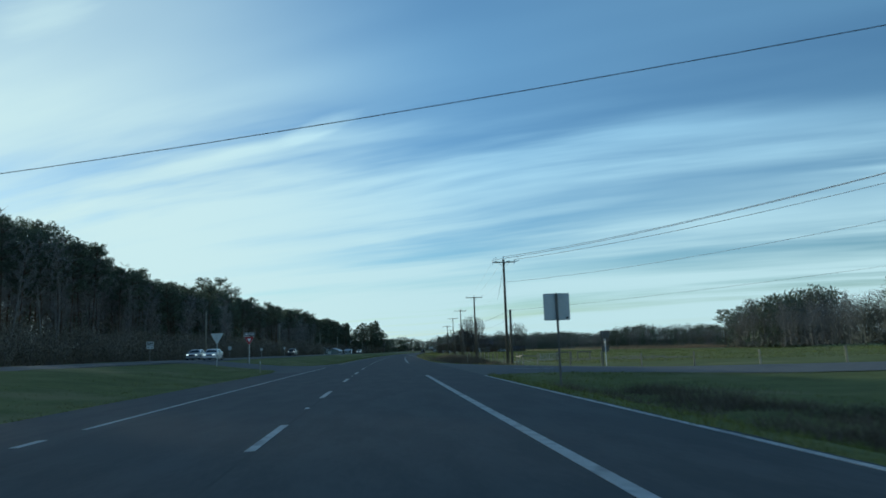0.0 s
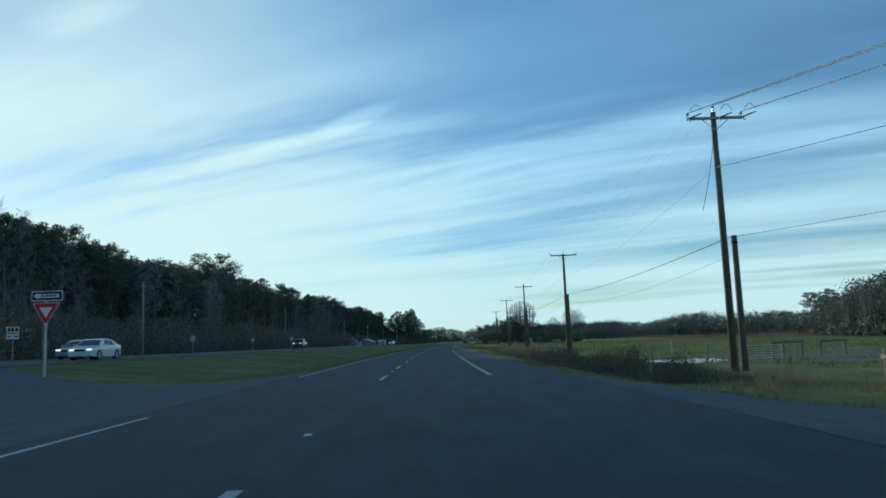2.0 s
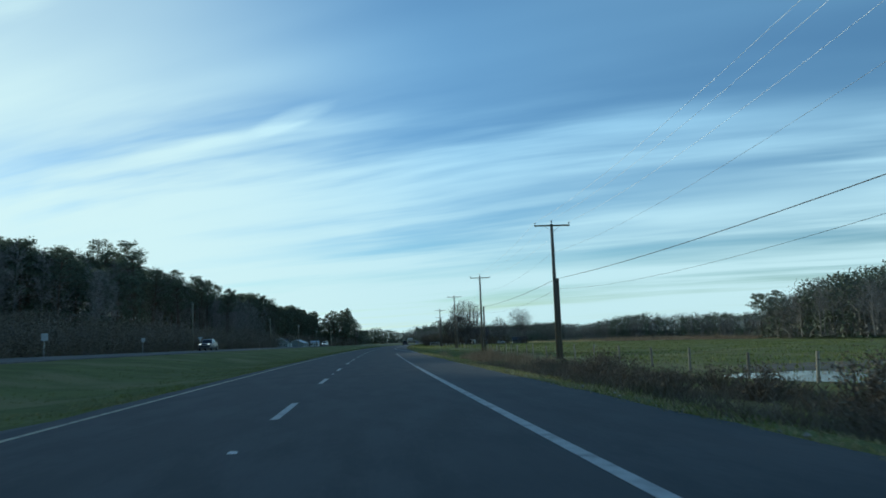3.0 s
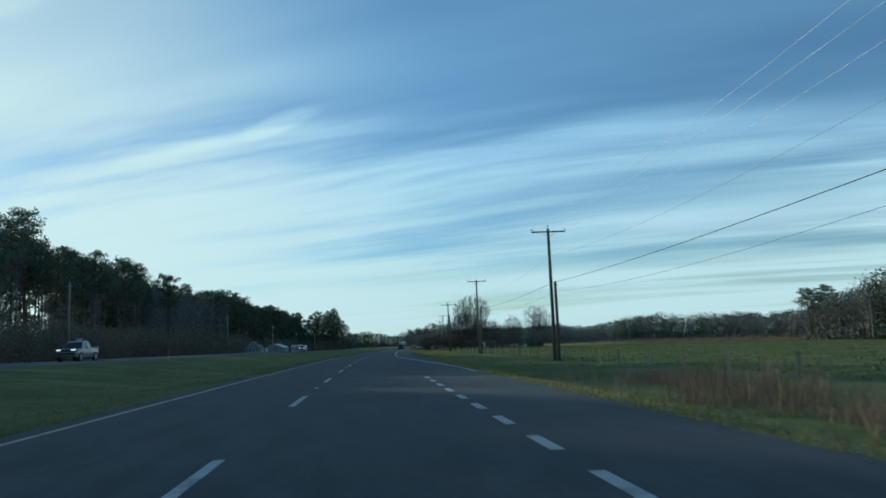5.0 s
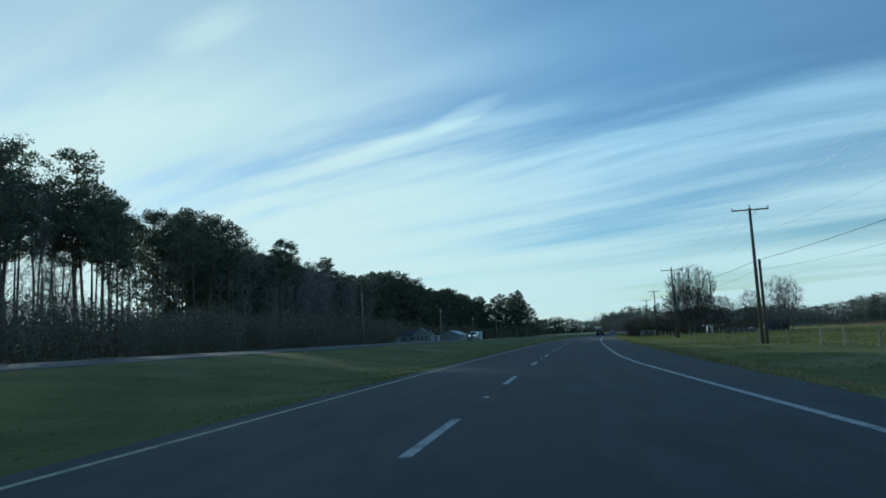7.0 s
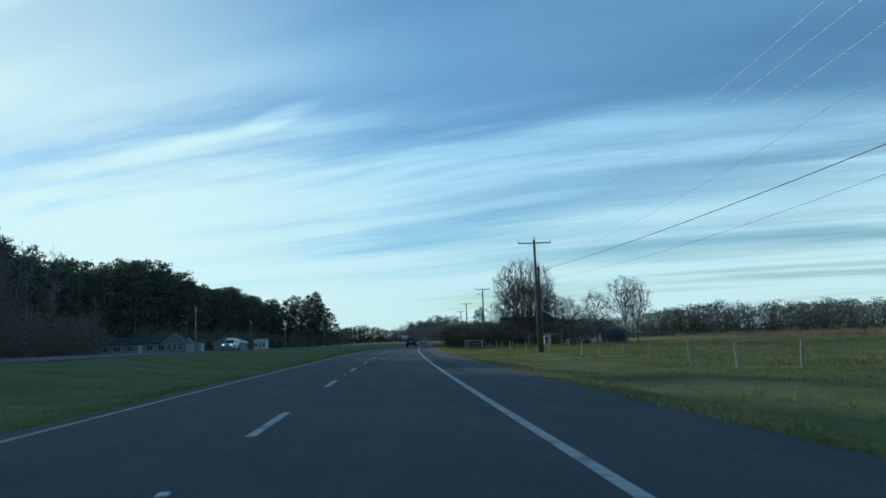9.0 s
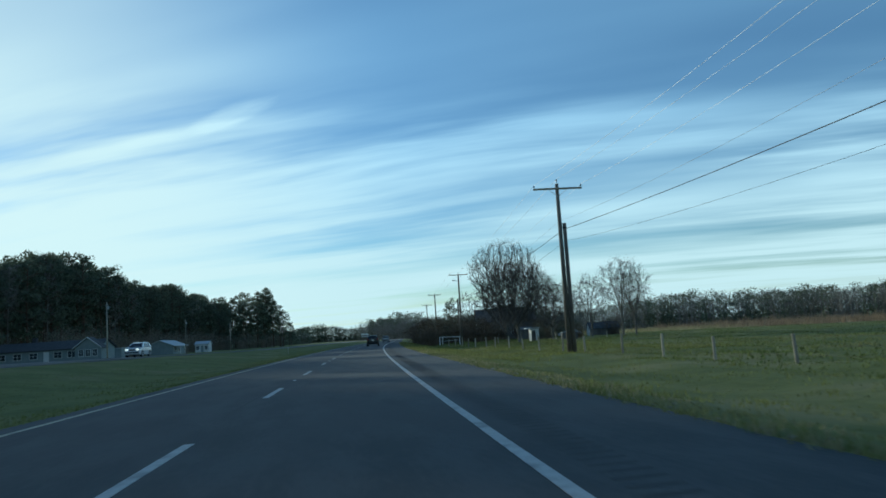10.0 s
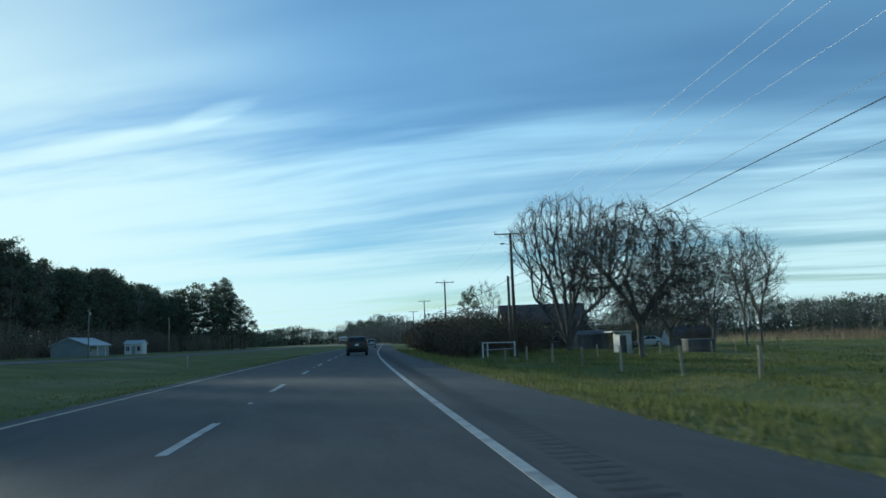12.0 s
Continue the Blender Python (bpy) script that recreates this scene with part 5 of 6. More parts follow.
def small_tree(kind, seed):
    """A light tree for woods a long way off: lists of vertices and of faces, 1 m high."""
    r = random.Random(seed)
    s = Soup()
    if kind == "bare":
        s.limb(Vector((0, 0, 0)), Vector((r.uniform(-0.03, 0.03), r.uniform(-0.03, 0.03), 0.62)), 0.015, 0.006, 3)
        for _ in range(40):                     # low scrub at the foot
            v = rand_dir(r)
            p = Vector((v.x * 0.2, v.y * 0.2, abs(v.z) * 0.26))
            s.leaf(p, (rand_dir(r) + Vector((0, 0, 0.8))).normalized(), rand_dir(r).cross(v).normalized(), 0.13, 0.02)
        for _ in range(11):
            a, z = r.uniform(0, 6.28), r.uniform(0.25, 0.55)
            d = Vector((math.cos(a), math.sin(a), r.uniform(0.8, 2.2))).normalized()
            s.leaf(Vector((0, 0, z)), d, rand_dir(r).cross(d).normalized(), r.uniform(0.2, 0.36), 0.012)
        for _ in range(230):
            v = rand_dir(r) * (0.3 + 0.7 * r.random() ** 0.55)
            p = Vector((v.x * 0.24, v.y * 0.24, 0.64 + v.z * (0.3 if v.z > 0 else 0.4)))
            e = (Vector((v.x, v.y, v.z * 0.6 + 0.35)) + rand_dir(r) * 0.8).normalized()
            s.leaf(p, e, rand_dir(r).cross(e).normalized(), r.uniform(0.03, 0.07), r.uniform(0.006, 0.012))
    else:
        s.limb(Vector((0, 0, 0)), Vector((0, 0, 0.85)), 0.012, 0.006, 3)
        for _ in range(45):                     # scrub and low boughs
            v = rand_dir(r)
            s.leaf(Vector((v.x * 0.2, v.y * 0.2, abs(v.z) * 0.36)), (rand_dir(r) + Vector((0, 0, 0.5))).normalized(), rand_dir(r).cross(v).normalized(), 0.1, 0.05)
        for _ in range(15):
            a, z = r.uniform(0, 6.28), r.uniform(0.3, 0.97)
            rad = 0.23 * math.sin(math.pi * min(1, 0.2 + (z - 0.3) * 1.05)) ** 0.7
            c = Vector((math.cos(a) * rad * r.random() ** 0.5, math.sin(a) * rad * r.random() ** 0.5, z - 0.03))
            for _ in range(13):
                v = rand_dir(r)
                p = c + Vector((v.x * 0.075, v.y * 0.075, v.z * 0.045))
                s.leaf(p, (v + rand_dir(r)).normalized(), rand_dir(r).cross(v).normalized(), 0.045, 0.03)
    return np.array([tuple(v) for v in s.v]), s.f


def make_far_woods():
    r = random.Random(8)
    kinds = {"bare": [small_tree("bare", i) for i in range(9)], "pine": [small_tree("pine", 10 + i) for i in range(5)]}
    made = {"bare": ([], [], 0), "pine": ([], [], 0)}

    def add(kind, x, y, z, h, wide=1.0):
        vs, fs = r.choice(kinds[kind])
        V, F, n = made[kind]
        a = r.uniform(0, 6.28)
        c, s = math.cos(a), math.sin(a)
        k = h * wide * r.uniform(0.9, 1.25)
        out = np.stack([(vs[:, 0] * c - vs[:, 1] * s) * k + x, (vs[:, 0] * s + vs[:, 1] * c) * k + y, vs[:, 2] * h + z], 1)
        V.append(out)
        F.extend([tuple(i + n for i in f) for f in fs])
        made[kind] = (V, F, n + len(vs))

    def belt(points, depth, gap, h, pine_share, wide=1.0):
        for (x0, y0, z0), (x1, y1, z1) in zip(points, points[1:]):
            length = math.hypot(x1 - x0, y1 - y0)
            n = int(length / gap)
            nx, ny = (y1 - y0) / length, -(x1 - x0) / length
            for i in range(n):
                t = (i + r.random()) / n
                for k in range(4):
                    d = depth * (k + r.random()) / 4
                    wave = noise.noise(Vector(((x0 + (x1 - x0) * t) * 0.02, (y0 + (y1 - y0) * t) * 0.02, 1.0)))
                    share = pine_share + wave * 0.6
                    kind = "pine" if r.random() < share else "bare"
                    hh = h * (1 + 0.4 * wave) * r.uniform(0.84, 1.02) * (0.9 + 0.05 * k)
                    add(kind, x0 + (x1 - x0) * t + nx * d, y0 + (y1 - y0) * t + ny * d, z0 + (z1 - z0) * t - 0.2 - (0.8 if wide > 1 else 0), hh, wide)

    belt([(166, 120, -1.8), (166, 310, -1.8), (182, 370, -2.2), (202, 420, -2.6)], 36, 2.5, 22.5, 0.22)
    belt([(202, 420, -2.8), (222, 445, -3.2), (245, 500, -3.6), (228, 590, -3.6), (170, 660, -3.2), (110, 700, -2.8), (75, 760, -2.0), (60, 900, -1.0)], 36, 2.8, 19.5, 0.25)
    belt([(80, 980, -0.5), (420, 960, -2.5)], 40, 6.0, 22, 0.4)
    belt([(-320, 1330, 0), (150, 1330, 0), (400, 1250, -1)], 60, 5.0, 25, 0.75, 1.9)
    belt([(-300, 620, 1.5), (-120, 640, 1.2), (-75, 600, 1.0)], 40, 4.5, 16, 0.45, 1.5)
    belt([(-66, 610, 0.6), (-40, 760, 0.4), (-10, 940, 0.2)], 30, 5.0, 12, 0.8, 1.9)
    belt([(430, 560, -4), (250, 610, -3.6)], 40, 4.0, 18, 0.2)
    for kind, mat, label in (("bare", FAR_WOOD, "brown leafless woods along the far edge of the fields"), ("pine", FAR_PINE, "dark green pines in the far woods")):
        V, F, n = made[kind]
        ob = mesh_object("far_woods", np.concatenate(V).tolist(), F, mat)
        tagged(ob, label, "woods", kind="stuff")
    # two umbrella pines and a pale bare tree at the corner of the right-hand woods
    k = pine_kind(77, 20.0, 0.6, 4.4, 18, 4, 40, 0.4)
    a = plant("pine_tree", k, Matrix.Translation((195, 411, -2.6)) @ Matrix.Diagonal((1.1, 1.1, 1.06, 1)), "umbrella-shaped pine standing at the corner of the far woods", "pine tree", "corner pines", PINE_BARK, NEEDLES)
    for x, y, s in ((211, 421, 1.16), (203, 418, 1.08)):
        c = copy_thing(a, Matrix.Identity(4))
        c.matrix_basis = Matrix.Translation((x, y, -2.8)) @ pose(0, 0, 0, 0, 0, x * 7) @ Matrix.Diagonal((s, s, s, 1))
    b = plant("bare_tree", slim_tree(61, 20.0, 24, 0.22, 0.3, 7), Matrix.Translation((155.5, 304, -1.6)), "tall pale leafless tree at the edge of the far woods", "tree", "edge trees of the far woods", WOOD_BARK, WOOD_TWIGS)
    for x, y, k in ((160, 286, 0.92), (158, 262, 0.85), (166, 322, 0.9), (176, 352, 0.86), (157, 240, 0.95)):
        c = copy_thing(b, Matrix.Identity(4))
        c.matrix_basis = Matrix.Translation((x, y, -1.8)) @ pose(0, 0, 0, 0, 0, x * 13) @ Matrix.Diagonal((k, k, k, 1))


make_far_woods()


# ---- the farmyard trees ----
def yard_tree(off, y, label, kind):
    return plant("bare_tree", kind, Matrix.Translation(at(off, y, ground_height(off, y))), label, "tree", "bare farmyard trees", BARK, TWIGS)


VASE = [((0.0, 0.0, 0.03), (math.cos(2.4 * k) * w * 0.35, math.sin(2.4 * k) * w * 0.35, 0.12 + 0.05 * (k % 3)), (math.cos(2.4 * k) * w, math.sin(2.4 * k) * w, 0.42 - w * 0.3 + 0.03 * (k % 2))) for k, w in enumerate((0.03, 0.1, 0.16, 0.2, 0.24, 0.27, 0.29, 0.12, 0.3))]
yard_tree(24.3, 382.5, "large leafless tree with many upright limbs in the farmyard", grown_tree(5, 18.2, vase_crown, VASE, 0.5, 0.58, -0.8, 3, 2200, 1.0, 0.026, 1.0))
yard_tree(20.8, 350.0, "broad leafless oak with twisted spreading limbs in the farmyard", grown_tree(9, 11.2, dome_crown(0.62, 0.56, 0.42, 0.25), fork(5, 0.24, 0.24, 0.52, 3), 0.36, 0.36, 0.8, 5, 2000, 0.8, 0.024, 0.45))
PAIR = dome_crown(0.63, 0.27, 0.37, 0.2)
yard_tree(46.4, 380.0, "tall slender leafless tree with a fine rounded crown beside the farmyard", grown_tree(15, 14.9, PAIR, fork(4, 0.3, 0.1, 0.6, 5), 0.45, 0.22, -0.5, 3, 1000, 1.0, 0.022, 0.8))
yard_tree(49.6, 382.0, "tall slender leafless tree with a fine rounded crown beside the farmyard", grown_tree(16, 14.2, PAIR, fork(4, 0.26, 0.12, 0.58, 6), 0.45, 0.22, -0.5, 3, 1000, 1.0, 0.022, 0.8))
yard_tree(38.0, 372.0, "leafless small tree among the farmyard trees", grown_tree(21, 11.2, dome_crown(0.6, 0.34, 0.4, 0.2), fork(4, 0.2, 0.14, 0.5, 7), 0.42, 0.2, 0.3, 5, 900, 0.8, 0.024))
yard_tree(28.5, 362.0, "dark leafless tree tangled with the oak in the farmyard", grown_tree(33, 10.0, dome_crown(0.58, 0.5, 0.4, 0.2), fork(5, 0.18, 0.22, 0.46, 8), 0.4, 0.26, 0.6, 5, 1200, 0.8, 0.024))
yard_tree(20.5, 424.0, "small leafless tree behind the roadside bushes", grown_tree(27, 12.0, PAIR, fork(4, 0.2, 0.1, 0.5, 9), 0.4, 0.14, 0.0, 5, 500, 0.5, 0.022))


plant("evergreen_tree", pine_kind(91, 9.2, 0.3, 2.0, 16, 4, 40, 0.24, 0.8), Matrix.Translation(at(15.0, 407.0, ground_height(15.0, 407.0))), "small dense evergreen tree behind the roadside bushes", "evergreen tree", "", PINE_BARK, NEEDLES)


def make_bushes():
    r = random.Random(31)
    russet = [plant("bush", shrub_kind(80 + i, 2.9, 4.2, 2200, 0.13, 26), pose(0, -1500 - 30 * i, 0), "tangled russet leafless bush beside the highway shoulder", "bush", "roadside bushes", BRAMBLE, RUSSET, "foliage", "branchwork") for i in range(2)]
    green = plant("bush", shrub_kind(90, 3.4, 3.6, 2200, 0.15, 18), pose(0, -1600, 0), "dark evergreen bush beside the highway shoulder", "bush", "evergreen bushes", BRAMBLE, LEAVES, "foliage", "branchwork")
    roadside = [(russet[0], 9.0, 362, 1.2), (russet[1], 8.6, 368, 1.45), (green, 11.2, 370, 1.2), (russet[0], 9.6, 374, 1.6), (russet[1], 8.4, 380, 1.5), (green, 11, 383, 1.5), (russet[1], 9.5, 389, 1.7), (russet[0], 12.8, 379, 1.6), (green, 9.6, 398, 1.5), (russet[0], 8.8, 405, 1.6), (green, 11.5, 413, 1.75), (russet[1], 9.6, 424, 1.7), (green, 11, 438, 1.7), (russet[0], 10.2, 452, 1.6), (russet[1], 10.5, 470, 1.6), (green, 12.5, 490, 1.8), (russet[0], 10.5, 512, 1.6)]
    yard = [(russet[1], 17.5, 376, 1.5), (green, 30.5, 382, 1.0), (russet[0], 36, 374, 0.8), (green, 38, 396, 1.1), (green, 15.5, 394, 1.7), (green, 20, 401, 1.6), (russet[1], 15, 386, 1.7), (russet[0], 19.4, 390, 1.5),
             (russet[0], 26, 403, 1.5), (russet[1], 31, 406, 1.6), (russet[0], 35.5, 408, 1.7), (russet[1], 40, 405, 1.5), (green, 43.5, 411, 1.4), (russet[0], 51, 402, 1.2), (russet[1], 33, 388, 1.1), (russet[0], 19.6, 405, 2.0), (russet[1], 23.5, 406, 1.9), (russet[0], 22, 394, 1.3)]
    mound = plant("bramble", shrub_kind(95, 1.2, 2.6, 1500, 0.08, 30), pose(0, -1700, 0), "low tangled mound of dark bramble in the ditch", "bush", "ditch brambles", BRAMBLE, BRAMBLE, "foliage", "branchwork")
    ditch = [(mound, 8.6 + 1.3 * math.sin(2.3 * i), 76.5 + 2.9 * i + math.sin(5.1 * i), 0.62 + 0.3 * math.sin(3.7 * i) ** 2) for i in range(12)]
    used = set()
    for src, off, y, k in roadside + yard + ditch:
        m = Matrix.Translation(at(off, y, ground_height(off, y))) @ pose(0, 0, 0, 0, 0, r.uniform(0, 360)) @ Matrix.Diagonal((k * 1.05, k * 1.05, k * r.uniform(0.85, 1.05), 1))
        if src in used:
            src2 = copy_thing(src, Matrix.Identity(4))
            src2.matrix_basis = m
        else:
            used.add(src)
            src.matrix_basis = m


make_bushes()


# ---- grass, weeds, brush ----
def tuft_field(name, mat, label, count, place, height, width, spread, per, lean, seed):
    r = random.Random(seed)
    V, F = [], []
    for _ in range(count):
        off, y = place(r)
        if pavement(off, y) is not None:
            continue
        base = at(off, y, ground_height(off, y) - 0.02)
        hscale = r.uniform(0.5, 1.3) * (0.85 + 0.75 * noise.noise(Vector((off * 0.4, y * 0.22, 7.0))))
        for _ in range(per):
            a = r.uniform(0, 6.28)
            p = base + Vector((r.uniform(-spread, spread), r.uniform(-spread, spread), 0))
            w = Vector((math.cos(a), math.sin(a), 0)) * width * r.uniform(0.6, 1.3)
            h = height * hscale * r.uniform(0.6, 1.2)
            tip = p + Vector((r.uniform(-lean, lean) * h, r.uniform(-lean, lean) * h, h))
            i = len(V)
            V += [tuple(p - w), tuple(p + w), tuple(tip)]
            F.append((i, i + 1, i + 2))
    ob = mesh_object(name, V, F, mat)
    tagged(ob, label, "grass", kind="stuff")


def edge_bias(lo, hi, y0, y1, power=1.8):
    return lambda r: (lo + (hi - lo) * r.random() ** power, r.uniform(y0, y1))


tuft_field("verge_grass", BLADES, "short rough grass along the right verge", 26000, edge_bias(4.12, 13, -2, 330), 0.13, 0.014, 0.13, 4, 0.5, 1)
tuft_field("verge_grass", BLADES, "sunlit rough grass at the fence", 14000, edge_bias(4.12, 24, 290, 400, 1.2), 0.22, 0.018, 0.18, 6, 0.5, 2)
tuft_field("verge_grass", STRAW, "dry straw coloured grass along the edge of the shoulder", 9000, lambda r: (4.1 + 1.5 * r.random() ** 1.7, r.uniform(55, 350)), 0.12, 0.014, 0.16, 4, 0.7, 12)
tuft_field("median_grass", BLADES, "short mown grass along the median edge", 30000, lambda r: (-5.98 - 9 * r.random() ** 3.2, r.uniform(-2, 390)), 0.08, 0.016, 0.2, 4, 0.6, 3)
def lumpy(off_mid, off_wide, y0, y1, seed):
    """Clumps of differing thickness along the ditch."""
    def pick(r):
        while True:
            off, y = r.gauss(off_mid, off_wide), r.uniform(y0, y1)
            if noise.noise(Vector((off * 0.45, y * 0.3, seed))) > r.uniform(-0.25, 0.4):
                return off, y
    return pick


tuft_field("dry_weeds", SEDGE, "tall rust coloured dry grass beside the fence", 330, lumpy(9.6, 1.4, 117, 150, 3.0), 0.85, 0.009, 0.3, 22, 0.34, 4)
tuft_field("dry_weeds", SEDGE, "rust coloured dry weeds by the side road corner", 90, lumpy(9.6, 1.0, 68, 80, 6.0), 0.5, 0.009, 0.3, 16, 0.6, 14)
tuft_field("dry_weeds", SEDGE, "rust coloured dry weeds near the pole", 120, lumpy(7.5, 1.0, 100, 117, 4.0), 0.55, 0.009, 0.28, 18, 0.4, 5)
tuft_field("ditch_brush", BRAMBLE, "dark tangled brush filling the ditch", 1500, lumpy(8.4, 1.4, 74, 112, 1.0), 0.46, 0.009, 0.55, 24, 1.3, 6)
tuft_field("ditch_brush", BRAMBLE, "dark brush on the grass corner", 700, lumpy(8.2, 1.2, 5, 27, 2.0), 0.34, 0.009, 0.34, 18, 1.0, 7)
tuft_field("far_sedge", SEDGE, "band of rust coloured brush along the far field edge", 4200, lambda r: (r.choice((r.gauss(125, 18), r.gauss(165, 15), r.uniform(92, 190))), r.gauss(470, 22)), 2.3, 0.05, 0.9, 6, 0.3, 8)
tuft_field("far_stubble", STRAW, "pale strip of dry stubble along the far field edge", 3200, lambda r: (r.uniform(44, 104), r.gauss(462, 16)), 0.9, 0.05, 0.9, 6, 0.4, 13)
tuft_field("field_grass", PASTURE, "short green pasture grass", 14000, lambda r: (13 + 40 * r.random() ** 1.6, r.uniform(240, 400)), 0.14, 0.03, 0.3, 4, 0.5, 9)
tuft_field("field_grass", PASTURE, "sunlit yellow green pasture grass across the field", 34000, lambda r: (17 + 110 * r.random() ** 1.3, r.uniform(70, 440)), 0.18, 0.06, 1.3, 4, 0.5, 10)

# ---- vehicles ----
def wheel(parent, x, y, r, w):
    tyre = part("wheel", rod((x - w / 2, y, r), (x + w / 2, y, r), r, sides=24), RUBBER, parent, smooth_shade=False)
    part("rim", join(rod((x - w / 2 - 0.006, y, r), (x + w / 2 + 0.006, y, r), r * 0.62, sides=18)), SILVER_PAINT, tyre, "silver wheel rim")
    part("hub", rod((x - w / 2 - 0.015, y, r), (x + w / 2 + 0.015, y, r), r * 0.14, sides=10), TRIM_BLACK, tyre)
    return tyre


def loft(stations, narrow):
    """A body from side profiles: stations of (y, bottom, top); width set by narrow(y, z)."""
    bm = bmesh.new()
    rings = []
    for y, z0, z1 in stations:
        ring = []
        n = 6
        for i in range(n + 1):
            z = z0 + (z1 - z0) * i / n
            ring.append((narrow(y, z), y, z))
        left = [bm.verts.new((-w, yy, z)) for w, yy, z in ring]
        right = [bm.verts.new((w, yy, z)) for w, yy, z in reversed(ring)]
        rings.append(left + right)
    for a, b in zip(rings, rings[1:]):
        m = len(a)
        for i in range(m):
            bm.faces.new((a[i], a[(i + 1) % m], b[(i + 1) % m], b[i]))
    bm.faces.new(rings[0][::-1])
    bm.faces.new(rings[-1])
    bmesh.ops.recalc_face_normals(bm, faces=bm.faces)
    return bm


def car(kind, paint, m, label, lit=False, category="car"):
    """Stands on its wheels with its nose towards +y."""
    t = thing({"sedan": "sedan", "suv": "suv", "pickup": "pickup_truck"}[kind], m, label, category, "vehicles on the road")
    if kind == "sedan":
        length, half, belt, roof, wb, wr = 4.75, 0.9, 0.92, 1.45, 1.38, 0.32
        lower = [(-2.36, 0.45, 0.85), (-2.3, 0.25, 0.98), (-1.6, 0.2, 1.0), (0.6, 0.2, 0.95), (1.3, 0.2, 0.9), (2.0, 0.22, 0.78), (2.3, 0.28, 0.66), (2.38, 0.4, 0.58)]
        cabin = [(-1.75, 0.95, 1.0), (-1.1, 0.95, 1.34), (-0.6, 0.95, 1.44), (0.2, 0.95, 1.45), (0.6, 0.93, 1.32), (1.25, 0.9, 0.94)]
    elif kind == "suv":
        length, half, belt, roof, wb, wr = 4.65, 0.93, 1.05, 1.7, 1.35, 0.36
        lower = [(-2.3, 0.5, 1.05), (-2.24, 0.3, 1.12), (-1.5, 0.26, 1.12), (0.9, 0.26, 1.08), (1.4, 0.26, 1.04), (2.0, 0.28, 0.95), (2.25, 0.34, 0.82), (2.32, 0.5, 0.7)]
        cabin = [(-2.2, 1.08, 1.2), (-2.0, 1.08, 1.6), (-1.6, 1.08, 1.7), (-0.2, 1.08, 1.72), (0.3, 1.06, 1.62), (1.1, 1.04, 1.1)]
    else:
        length, half, belt, roof, wb, wr = 5.5, 0.97, 1.1, 1.82, 1.7, 0.39
        lower = [(-2.75, 0.55, 1.12), (-2.7, 0.42, 1.18), (-0.75, 0.36, 1.18), (0.9, 0.36, 1.14), (1.5, 0.38, 1.14), (2.4, 0.4, 1.08), (2.68, 0.45, 1.0), (2.75, 0.55, 0.9)]
        cabin = [(-0.78, 1.16, 1.3), (-0.6, 1.16, 1.76), (-0.2, 1.16, 1.83), (0.4, 1.14, 1.82), (0.7, 1.14, 1.7), (1.35, 1.12, 1.16)]

    def wide(y, z):
        end = 1 - 0.16 * max(0, (abs(y) - length * 0.36) / (length * 0.14)) ** 2
        return half * end * (1 - 0.05 * abs(z - 0.7))

    def cab(y, z):
        return half * (0.96 - 0.26 * max(0, z - belt) / (roof - belt))

    body = part("body", loft(lower, wide), paint, t)
    part("cabin", loft(cabin, cab), paint, t)
    # glazing, 4 mm proud of the cabin
    def pane(name, pts):
        bm = bmesh.new()
        bm.faces.new([bm.verts.new(p) for p in pts])
        bmesh.ops.recalc_face_normals(bm, faces=bm.faces)
        out = bmesh.ops.solidify(bm, geom=list(bm.faces), thickness=0.012)
        part(name, bm, GLASS, t)
    z0, z1 = belt + 0.06, roof - 0.1
    def xs(z):
        return cab(0, z) + 0.008
    yf0 = {"sedan": 0.98, "suv": 0.85, "pickup": 1.05}[kind]
    yf1 = {"sedan": 0.25, "suv": 0.15, "pickup": 0.42}[kind]
    yb1 = {"sedan": -0.85, "suv": -1.75, "pickup": -0.42}[kind]
    yb0 = {"sedan": -1.3, "suv": -1.95, "pickup": -0.55}[kind]
    for s in (-1, 1):
        mid = (yf1 + yb1) / 2
        pane("side_window", [(s * xs(z0), yf0 - 0.28, z0), (s * xs(z1), yf1 - 0.12, z1), (s * xs(z1), mid + 0.04, z1), (s * xs(z0), mid + 0.04, z0)])
        if kind != "pickup":
            pane("side_window", [(s * xs(z0), mid - 0.04, z0), (s * xs(z1), mid - 0.04, z1), (s * xs(z1), yb1 + 0.1, z1), (s * xs(z0), yb0 + 0.05, z0)])
        part("mirror", box(0.2, 0.1, 0.14, s * (half + 0.1), yf0 - 0.15, belt + 0.02, 0.02), paint, t)
    w0, w1 = cab(0, z0) - 0.1, cab(0, z1) - 0.1
    def shell(y_guess, stations, z):
        for (ya, _, ta), (yb, _, tb) in zip(stations, stations[1:]):
            if min(ta, tb) <= z <= max(ta, tb):
                return ya + (yb - ya) * (z - ta) / (tb - ta) if tb != ta else ya
        return y_guess
    front = [s for s in cabin if s[0] > -0.2]
    rear = [s for s in cabin if s[0] < 0.1]
    a0, a1 = shell(yf0, front, z0 + 0.02) + 0.01, shell(yf1, front, z1) + 0.012
    pane("windscreen", [(-w0, a0, z0 + 0.02), (w0, a0, z0 + 0.02), (w1, a1, z1), (-w1, a1, z1)])
    b0, b1 = shell(yb0, rear, z0 + 0.1) - 0.012, shell(yb1, rear, z1) - 0.012
    pane("rear_window", [(w0, b0, z0 + 0.1), (-w0, b0, z0 + 0.1), (-w1, b1, z1), (w1, b1, z1)])
